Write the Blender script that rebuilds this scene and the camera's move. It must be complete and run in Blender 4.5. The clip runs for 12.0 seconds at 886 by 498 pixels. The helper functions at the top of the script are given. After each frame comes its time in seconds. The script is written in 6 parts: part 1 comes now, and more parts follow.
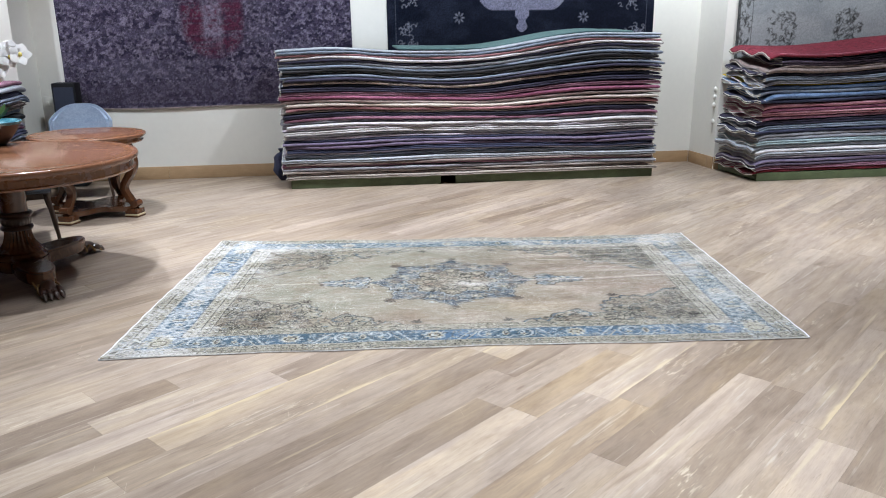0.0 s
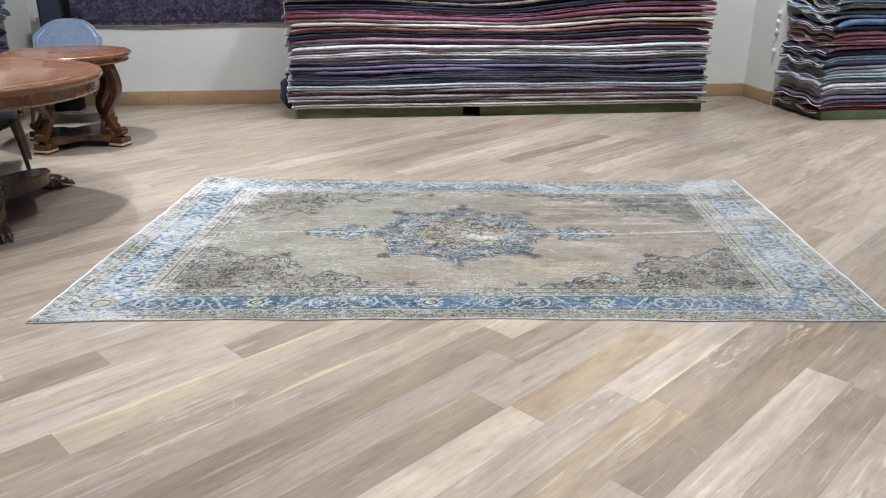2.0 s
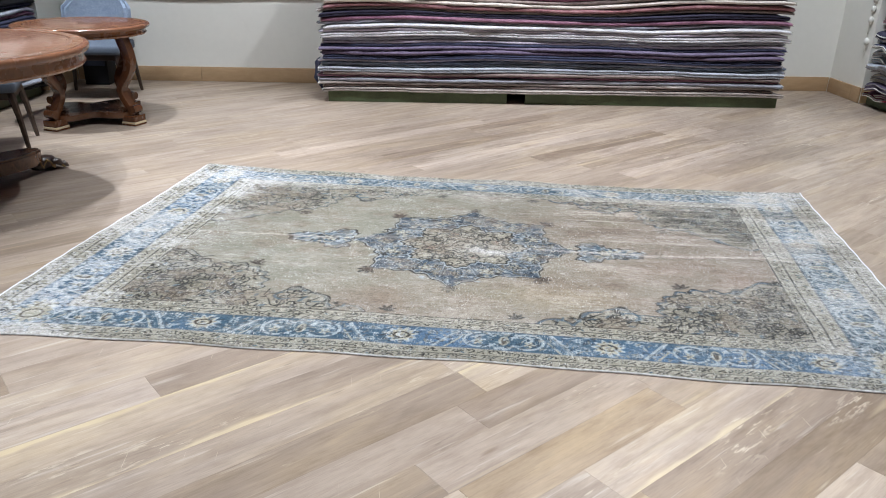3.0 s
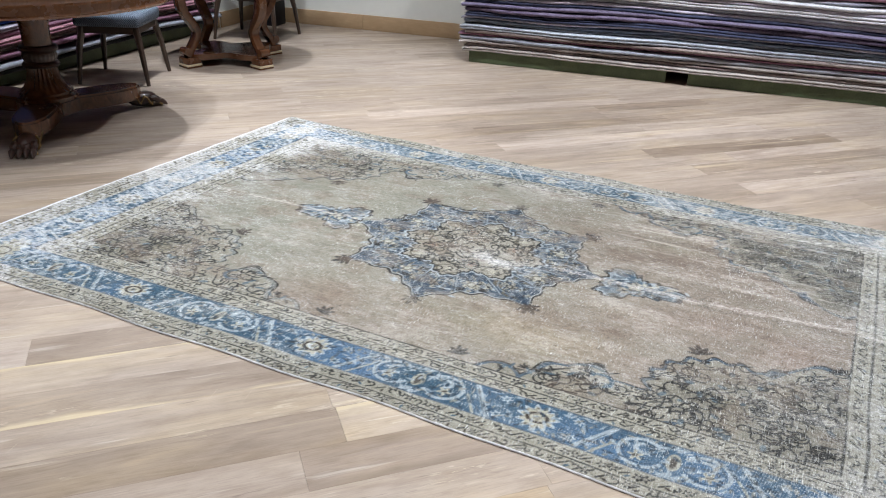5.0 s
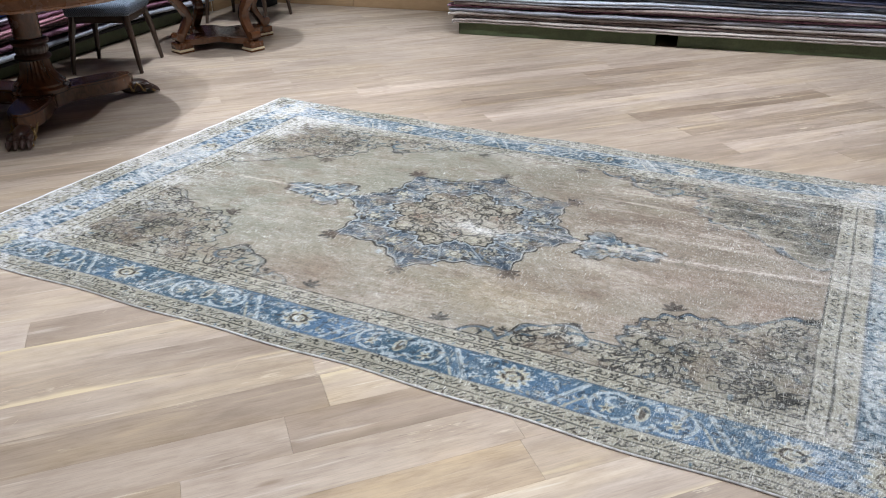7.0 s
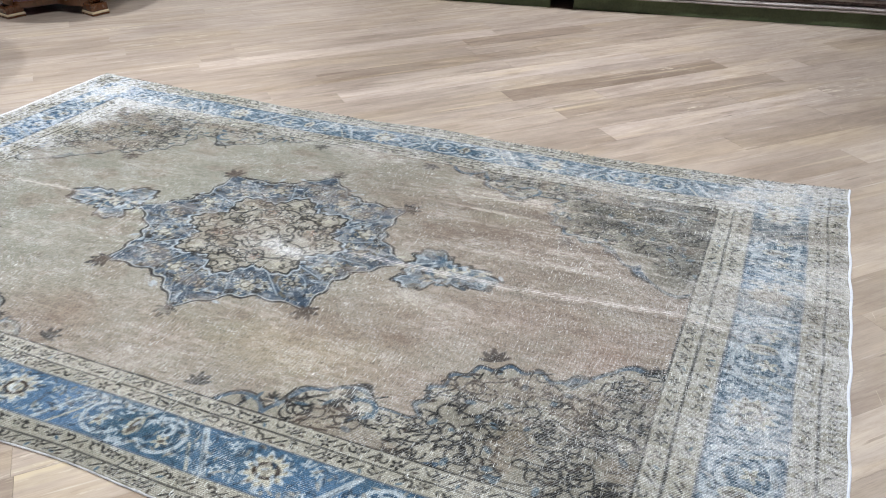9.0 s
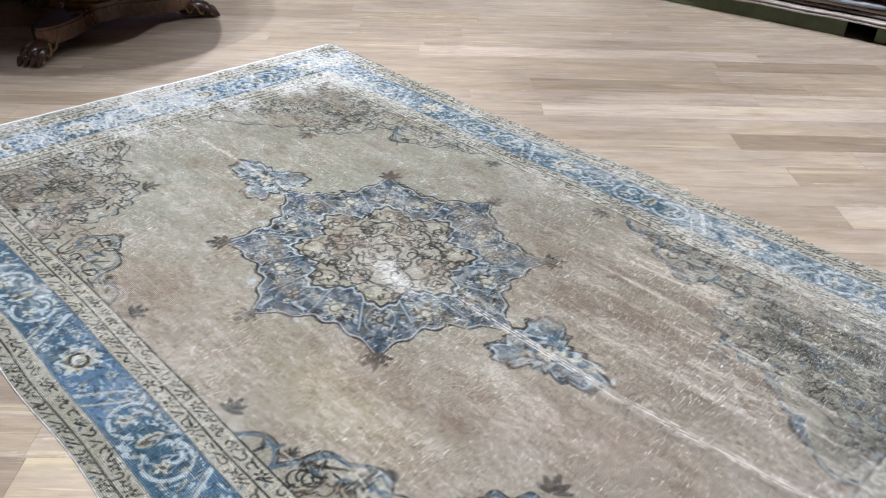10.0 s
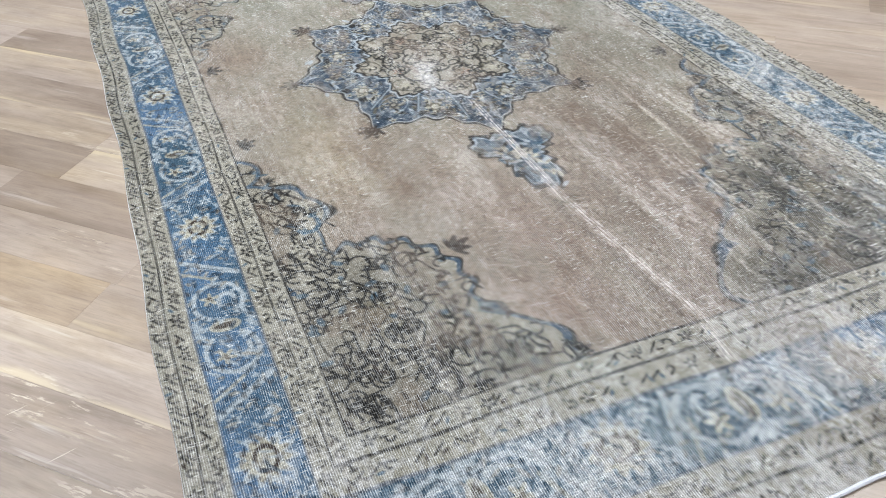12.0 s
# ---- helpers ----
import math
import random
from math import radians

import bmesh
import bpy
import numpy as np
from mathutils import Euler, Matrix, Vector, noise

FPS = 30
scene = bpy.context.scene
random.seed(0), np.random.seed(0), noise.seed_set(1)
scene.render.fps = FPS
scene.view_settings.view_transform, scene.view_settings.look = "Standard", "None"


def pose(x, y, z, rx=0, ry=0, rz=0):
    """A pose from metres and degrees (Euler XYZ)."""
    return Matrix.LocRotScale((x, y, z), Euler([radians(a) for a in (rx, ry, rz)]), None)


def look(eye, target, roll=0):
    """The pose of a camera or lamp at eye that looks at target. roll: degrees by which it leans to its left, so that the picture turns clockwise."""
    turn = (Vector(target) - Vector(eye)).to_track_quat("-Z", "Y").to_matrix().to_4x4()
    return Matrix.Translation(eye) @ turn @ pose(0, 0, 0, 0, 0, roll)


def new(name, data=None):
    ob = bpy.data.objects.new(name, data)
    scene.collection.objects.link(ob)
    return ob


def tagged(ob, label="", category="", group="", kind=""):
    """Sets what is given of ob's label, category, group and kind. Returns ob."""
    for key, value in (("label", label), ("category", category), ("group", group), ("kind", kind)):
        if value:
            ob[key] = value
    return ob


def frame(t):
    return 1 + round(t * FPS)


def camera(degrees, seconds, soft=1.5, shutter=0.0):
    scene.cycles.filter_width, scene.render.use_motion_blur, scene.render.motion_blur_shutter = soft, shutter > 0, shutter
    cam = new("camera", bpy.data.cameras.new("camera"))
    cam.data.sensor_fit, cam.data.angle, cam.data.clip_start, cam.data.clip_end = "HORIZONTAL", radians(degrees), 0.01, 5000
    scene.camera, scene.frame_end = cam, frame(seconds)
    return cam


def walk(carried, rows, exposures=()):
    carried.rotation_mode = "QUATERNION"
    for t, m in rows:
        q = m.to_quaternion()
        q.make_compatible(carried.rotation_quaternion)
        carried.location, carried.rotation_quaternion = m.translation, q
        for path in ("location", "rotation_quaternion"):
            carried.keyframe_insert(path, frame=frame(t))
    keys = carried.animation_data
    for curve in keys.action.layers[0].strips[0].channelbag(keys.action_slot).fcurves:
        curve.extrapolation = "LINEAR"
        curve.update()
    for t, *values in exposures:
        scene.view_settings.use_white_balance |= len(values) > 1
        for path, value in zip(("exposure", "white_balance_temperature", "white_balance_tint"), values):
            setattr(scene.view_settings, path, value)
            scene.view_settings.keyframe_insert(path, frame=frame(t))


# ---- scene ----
cam = camera(61.0, 12.0, soft=1.0)
PATH = [
    (0, (-0.318, -3.712, 1.576), (-0.214, -1.789, 1.039), -0.2),
    (0.5, (-0.32, -3.642, 1.584), (-0.221, -1.729, 1.01), -0.4),
    (1, (-0.342, -3.517, 1.531), (-0.24, -1.615, 0.92), -0.3),
    (1.5, (-0.223, -3.216, 1.483), (-0.155, -1.332, 0.817), 0.1),
    (2, (-0.113, -2.973, 1.453), (-0.105, -1.103, 0.743), 0.4),
    (2.5, (0.031, -2.62, 1.42), (-0.051, -0.765, 0.678), 0.8),
    (2.7, (0.115, -2.521, 1.417), (-0.003, -0.67, 0.667), 1.0),
    (4.3, (0.769, -1.738, 1.443), (0.22, -0.007, 0.606), 2.4),
    (4.5, (0.841, -1.667, 1.43), (0.234, 0.041, 0.587), 2.8),
    (5, (1.102, -1.573, 1.41), (0.346, 0.056, 0.529), 2.3),
    (5.5, (1.201, -1.575, 1.432), (0.379, 0.01, 0.531), 1.2),
    (6, (1.248, -1.587, 1.437), (0.405, -0.014, 0.534), 0.3),
    (6.5, (1.253, -1.59, 1.441), (0.412, -0.024, 0.525), -0.5),
    (6.7, (1.244, -1.604, 1.438), (0.421, -0.034, 0.513), -0.6),
    (8.3, (1.243, -1.21, 1.391), (0.727, 0.43, 0.369), -0.1),
    (8.5, (1.305, -1.109, 1.389), (0.795, 0.525, 0.355), 0.2),
    (9, (1.469, -0.848, 1.392), (0.843, 0.734, 0.341), 0.3),
    (9.5, (1.538, -0.54, 1.382), (0.706, 0.922, 0.3), 1.6),
    (10, (1.597, -0.25, 1.406), (0.431, 0.938, 0.298), 1.5),
    (10.5, (1.801, -0.028, 1.365), (0.41, 0.874, 0.247), 1.7),
    (11, (2.034, 0.048, 1.365), (0.584, 0.809, 0.217), 1.0),
    (11.5, (2.279, 0.05, 1.341), (0.83, 0.724, 0.138), 0.1),
    (12, (2.339, 0.168, 1.279), (0.944, 0.728, -0.04), -2.7),
]
walk(cam, [(t, look(e, a, r)) for t, e, a, r in PATH], exposures=[(0.0, 0.14), (2.5, 0.01), (5.0, 0.01), (8.5, -0.08), (12.0, -0.07)])

# ---------------------------------------------------------------- light
world = bpy.data.worlds.new("world")
world.use_nodes = True
scene.world = world
world.node_tree.nodes["Background"].inputs[0].default_value = (1.0, 0.97, 0.93, 1)
world.node_tree.nodes["Background"].inputs[1].default_value = 0.022

ANG = radians(7.3)          # the walls stand turned against the rug
CA, SA = math.cos(ANG), math.sin(ANG)


def W(u, v, z=0.0):
    """From wall coordinates (u along the back wall, v towards it) to the world."""
    return Vector((u * CA - v * SA, u * SA + v * CA, z))


def wall_pose(u, v, z=0.0, turn=0.0):
    return Matrix.Translation(W(u, v, z)) @ Matrix.Rotation(ANG + radians(turn), 4, "Z")


CEIL = 3.9
LAMPS = [  # x, y, watts, cone: ceiling downlights; last one added to brighten right stack
    (-2.20, 0.98, 390, 68), (-2.30, 1.72, 215, 70), (-3.02, 2.88, 560, 70), (-0.6, 2.9, 520, 80), (1.0, 3.0, 490, 84),
    (2.8, 3.55, 240, 84), (-0.4, 0.9, 225, 76), (1.3, 0.9, 280, 84), (2.9, 0.15, 260, 86), (-0.75, -1.6, 640, 84),
    (0.8, -1.5, 300, 90), (2.9, -1.3, 200, 92), (5.05, 2.6, 900, 80),
]
for lx, ly, watts, cone in LAMPS:
    ld = bpy.data.lights.new("downlight", "SPOT")
    ld.energy, ld.spot_size, ld.spot_blend, ld.shadow_soft_size = watts, radians(cone), 0.6, 0.05
    ld.color = (0.94, 1.0, 1.065) if -1 < lx < 2 and ly > 2.5 else (0.925, 1.0, 1.085)      # warmer bulbs before the main stack
    new("downlight", ld).matrix_world = pose(lx, ly, CEIL - 0.04)
for u in (-4.15, -1.9, 0.6, 3.3, 5.6):   # wall washers over the hung rugs; -4.15 is added to brighten the left wall
    ld = bpy.data.lights.new("wall_washer", "SPOT")
    ld.energy, ld.spot_size, ld.spot_blend, ld.shadow_soft_size = (300 if abs(u) < 1.5 or u == 3.3 else 245), radians(95), 0.8, 0.06
    ld.color = (0.925, 1.0, 1.085)
    new("wall_washer", ld).matrix_world = look(W(u, 4.1 if abs(u) < 4 else 3.6, CEIL - 0.05), W(u, 5.5 if abs(u) < 4 else 4.9, 1.0))

# ---------------------------------------------------------------- materials


def material(name, rough=0.6, metal=0.0, spec=0.5):
    m = bpy.data.materials.new(name)
    m.use_nodes = True
    nt = m.node_tree
    b = nt.nodes["Principled BSDF"]
    b.inputs["Roughness"].default_value = rough
    b.inputs["Metallic"].default_value = metal
    b.inputs["Specular IOR Level"].default_value = spec
    return m, nt, b


def N(nt, kind, **sets):
    n = nt.nodes.new(kind)
    for k, v in sets.items():
        if k in n.inputs:
            n.inputs[k].default_value = v
    return n


def ramp(nt, stops, fac):
    r = nt.nodes.new("ShaderNodeValToRGB")
    e = r.color_ramp.elements
    while len(e) < len(stops):
        e.new(0.5)
    for el, (p, c) in zip(e, stops):
        el.position, el.color = p, (*c, 1) if len(c) == 3 else c
    nt.links.new(fac, r.inputs[0])
    return r.outputs[0]


def mix(nt, fac, a, b, mode="MIX"):
    n = nt.nodes.new("ShaderNodeMix")
    n.data_type, n.blend_type = "RGBA", mode
    for s, v in ((n.inputs[0], fac), (n.inputs[6], a), (n.inputs[7], b)):
        if isinstance(v, (int, float)):
            s.default_value = v
        elif isinstance(v, tuple):
            s.default_value = (*v, 1)
        else:
            nt.links.new(v, s)
    return n.outputs[2]


def calc(nt, op, a, b=0.0, c=0.0):
    n = nt.nodes.new("ShaderNodeMath")
    n.operation = op
    for s, v in zip(n.inputs, (a, b, c)):
        if isinstance(v, (int, float)):
            s.default_value = v
        else:
            nt.links.new(v, s)
    return n.outputs[0]


def coords(nt, kind="Object", scale=(1, 1, 1), turn=0.0, shift=None):
    tc = nt.nodes.new("ShaderNodeTexCoord") if kind != "Position" else nt.nodes.new("ShaderNodeNewGeometry")
    out = tc.outputs[kind]
    if shift is not None:
        a = nt.nodes.new("ShaderNodeVectorMath")
        nt.links.new(out, a.inputs[0])
        nt.links.new(shift, a.inputs[1])
        out = a.outputs[0]
    if turn:
        rt = nt.nodes.new("ShaderNodeMapping")
        rt.inputs["Rotation"].default_value = (0, 0, turn)
        nt.links.new(out, rt.inputs[0])
        out = rt.outputs[0]
    mp = nt.nodes.new("ShaderNodeMapping")
    mp.inputs["Scale"].default_value = scale
    nt.links.new(out, mp.inputs[0])
    return mp.outputs[0]


def noisy(nt, vec, scale, detail=4.0, rough=0.6, dist=0.0):
    n = N(nt, "ShaderNodeTexNoise", Scale=scale, Detail=detail, Roughness=rough, Distortion=dist)
    nt.links.new(vec, n.inputs["Vector"])
    return n.outputs["Fac"]


def bump(nt, b, height, strength=0.3, dist=0.01):
    n = N(nt, "ShaderNodeBump", Strength=strength, Distance=dist)
    nt.links.new(height, n.inputs["Height"])
    nt.links.new(n.outputs[0], b.inputs["Normal"])


def plain(name, col, rough=0.6, metal=0.0, var=0.15, scale=8.0, bumps=0.1, spec=0.5):
    """A surface of one colour with soft variation at two scales."""
    m, nt, b = material(name, rough, metal, spec)
    v = coords(nt)
    big, fine = noisy(nt, v, scale, 3), noisy(nt, v, scale * 14, 3)
    f = calc(nt, "MULTIPLY_ADD", fine, 0.4, calc(nt, "MULTIPLY", big, 0.6))
    lo, hi = tuple(c * (1 - var) for c in col), tuple(min(1, c * (1 + var)) for c in col)
    nt.links.new(ramp(nt, [(0.3, lo), (0.7, hi)], f), b.inputs["Base Color"])
    if bumps:
        bump(nt, b, fine, bumps, 0.004)
    return m


def floor_wood(name, per_object, gain=(1.0, 1.0, 1.0), sap_at=None):
    """Limed oak boards, laid at 45 degrees, each with its own tone; sap_at gives the edge (0 low, 1 high) that keeps yellow sapwood."""
    m, nt, b = material(name, 0.36)
    rnd = (nt.nodes.new("ShaderNodeObjectInfo").outputs["Random"] if per_object
           else nt.nodes.new("ShaderNodeNewGeometry").outputs["Random Per Island"])
    cmb = nt.nodes.new("ShaderNodeCombineXYZ")
    for i, k in enumerate((37.0, 91.0, 17.0)):
        nt.links.new(calc(nt, "MULTIPLY", rnd, k), cmb.inputs[i])

    def along(sx, sy):
        return coords(nt, "Position", (sx, sy, 1.0), -radians(45), cmb.outputs[0])
    grain = noisy(nt, along(1.1, 9.0), 1.3, 5, 0.55, 1.6)
    streak = noisy(nt, along(9.0, 150.0), 1.5, 4, 0.7)
    mottle = noisy(nt, along(4.0, 11.0), 1.5, 5, 0.7)
    tone = ramp(nt, [(0.0, (0.228, 0.175, 0.137)), (0.10, (0.268, 0.211, 0.170)), (0.35, (0.290, 0.230, 0.188)), (0.60, (0.299, 0.240, 0.200)),
                     (0.88, (0.322, 0.259, 0.215)), (1.0, (0.378, 0.311, 0.260))], rnd)
    g = ramp(nt, [(0.26, (0.74, 0.70, 0.65)), (0.40, (0.92, 0.905, 0.89)), (0.52, (1.0, 1.0, 0.99)), (0.64, (1.07, 1.06, 1.04)), (0.78, (1.14, 1.10, 1.0))], grain)
    col = mix(nt, 1.0, tone, g, "MULTIPLY")
    if gain != (1.0, 1.0, 1.0):
        col = mix(nt, 1.0, col, gain, "MULTIPLY")
    s = ramp(nt, [(0.30, (0.85, 0.835, 0.82)), (0.5, (1.0, 1.0, 1.0)), (0.70, (1.08, 1.08, 1.08))], streak)
    col = mix(nt, 1.0, col, s, "MULTIPLY")
    col = mix(nt, 1.0, col, ramp(nt, [(0.32, (0.86, 0.84, 0.82)), (0.5, (1.0, 1.0, 1.0)), (0.68, (1.07, 1.07, 1.06))], mottle), "MULTIPLY")
    # flame figure: the year rings cut lengthwise
    ringy = N(nt, "ShaderNodeTexWave", Scale=1.0, Distortion=9.0, Detail=2.0)
    ringy.bands_direction = "Y"
    ringy.inputs["Detail Scale"].default_value = 0.8
    nt.links.new(along(0.55, 3.2), ringy.inputs["Vector"])
    here = ramp(nt, [(0.46, (0, 0, 0)), (0.62, (1, 1, 1))], noisy(nt, along(0.6, 2.0), 1.0, 2, 0.5))
    flame = calc(nt, "MULTIPLY", ramp(nt, [(0.0, (1, 1, 1)), (0.22, (0, 0, 0))], ringy.outputs["Fac"]), here)
    col = mix(nt, calc(nt, "MULTIPLY", flame, 0.42), col, (0.20, 0.15, 0.115))
    # knots, dark flecks and pale lime left in the pores
    knots = N(nt, "ShaderNodeTexVoronoi", Scale=1.0)
    nt.links.new(along(1.3, 5.0), knots.inputs["Vector"])
    k = ramp(nt, [(0.0, (1, 1, 1)), (0.030, (0.6, 0.6, 0.6)), (0.055, (0, 0, 0))], knots.outputs["Distance"])
    col = mix(nt, calc(nt, "MULTIPLY", k, 0.6), col, (0.14, 0.09, 0.055))
    fleck = noisy(nt, along(9.0, 95.0), 1.0, 2, 0.5)
    some = ramp(nt, [(0.50, (0, 0, 0)), (0.66, (1, 1, 1))], noisy(nt, along(1.3, 5.0), 1.4, 3, 0.6))
    col = mix(nt, calc(nt, "MULTIPLY", ramp(nt, [(0.62, (0, 0, 0)), (0.70, (0.7, 0.7, 0.7))], fleck), some), col, (0.15, 0.11, 0.085))
    sap = noisy(nt, along(0.7, 16.0), 1.1, 2, 0.5)
    col = mix(nt, ramp(nt, [(0.66, (0, 0, 0)), (0.73, (0.34, 0.34, 0.34))], sap), col, (0.52, 0.43, 0.30))
    lime = noisy(nt, along(1.6, 30.0), 1.3, 3, 0.6)
    col = mix(nt, ramp(nt, [(0.62, (0, 0, 0)), (0.70, (0.30, 0.30, 0.30))], lime), col, (0.56, 0.51, 0.46))
    if sap_at is not None:
        sep = nt.nodes.new("ShaderNodeSeparateXYZ")
        nt.links.new(coords(nt), sep.inputs[0])
        off = calc(nt, "ABSOLUTE", calc(nt, "SUBTRACT", sep.outputs[1], 0.158 * sap_at))
        off = calc(nt, "MULTIPLY_ADD", noisy(nt, along(1.4, 1.0), 2.4, 3, 0.5), -0.085, calc(nt, "ADD", off, 0.035))
        col = mix(nt, ramp(nt, [(0.0, (0.55, 0.55, 0.55)), (0.006, (0.25, 0.25, 0.25)), (0.014, (0, 0, 0))], off), col, (0.52, 0.42, 0.28))
    # worn and stained stretches that run over many boards
    wide = noisy(nt, coords(nt, "Position", (0.8, 2.6, 1.0), -radians(45)), 1.3, 5, 0.62, 0.6)
    col = mix(nt, 1.0, col, ramp(nt, [(0.30, (0.80, 0.78, 0.77)), (0.48, (0.98, 0.98, 0.98)), (0.66, (1.09, 1.08, 1.03))], wide), "MULTIPLY")
    amber = noisy(nt, along(0.9, 4.0), 1.0, 4, 0.6)
    col = mix(nt, 1.0, col, ramp(nt, [(0.52, (1, 1, 1)), (0.68, (1.04, 1.02, 0.93))], amber), "MULTIPLY")
    # chipped and scuffed spots where the lime has worn to raw wood
    chip = noisy(nt, along(11.0, 60.0), 1.0, 4, 0.65)
    trod = ramp(nt, [(0.56, (0, 0, 0)), (0.68, (1, 1, 1))], noisy(nt, coords(nt, "Position", (0.7, 3.4, 1.0), -radians(45)), 1.2, 3, 0.6))
    col = mix(nt, calc(nt, "MULTIPLY", ramp(nt, [(0.56, (0, 0, 0)), (0.62, (0.75, 0.75, 0.75))], chip), trod), col, (0.54, 0.46, 0.36))
    # thin scratches that cross the grain
    scr = noisy(nt, coords(nt, "Position", (5.0, 150.0, 1.0), -radians(102)), 1.0, 1, 0.4)
    col = mix(nt, calc(nt, "MULTIPLY", ramp(nt, [(0.745, (0, 0, 0)), (0.765, (0.6, 0.6, 0.6))], scr), some), col, (0.55, 0.48, 0.38))
    nt.links.new(col, b.inputs["Base Color"])
    nt.links.new(ramp(nt, [(0.3, (0.42, 0.42, 0.42)), (0.7, (0.30, 0.30, 0.30))], grain), b.inputs["Roughness"])
    bump(nt, b, streak, 0.12, 0.002)
    return m


def table_wood(name, dark, light, rough, rings=False):
    m, nt, b = material(name, rough)
    v = coords(nt, "Object", (1.0, 7.0, 3.0))
    g = noisy(nt, v, 3.0, 6, 0.6, 1.5)
    f = noisy(nt, coords(nt, "Object", (6, 70, 30)), 2.0, 3)
    col = ramp(nt, [(0.25, dark), (0.75, light)], calc(nt, "MULTIPLY_ADD", f, 0.3, calc(nt, "MULTIPLY", g, 0.7)))
    nt.links.new(col, b.inputs["Base Color"])
    nt.links.new(ramp(nt, [(0.3, (rough * 0.8,) * 3), (0.7, (rough * 1.3,) * 3)], noisy(nt, coords(nt), 9.0)), b.inputs["Roughness"])
    b.inputs["Coat Weight"].default_value = 0.35
    b.inputs["Coat Roughness"].default_value = 0.15
    return m


def cloth(name, col, col2, scale=30.0, rough=0.95):
    """Woven or knotted wool with a mottled pattern of two colours."""
    m, nt, b = material(name, rough, 0, 0.15)
    v = coords(nt, "Object", (1.0, 1.0, 1.6))
    p = noisy(nt, v, scale * 0.35, 5, 0.7)
    q = noisy(nt, v, scale * 2.2, 4, 0.7)
    f = calc(nt, "MULTIPLY_ADD", q, 0.55, calc(nt, "MULTIPLY", p, 0.5))
    nt.links.new(ramp(nt, [(0.38, col), (0.62, col2)], f), b.inputs["Base Color"])
    b.inputs["Sheen Weight"].default_value = 0.05
    bump(nt, b, noisy(nt, v, scale * 9, 2), 0.5, 0.003)
    return m


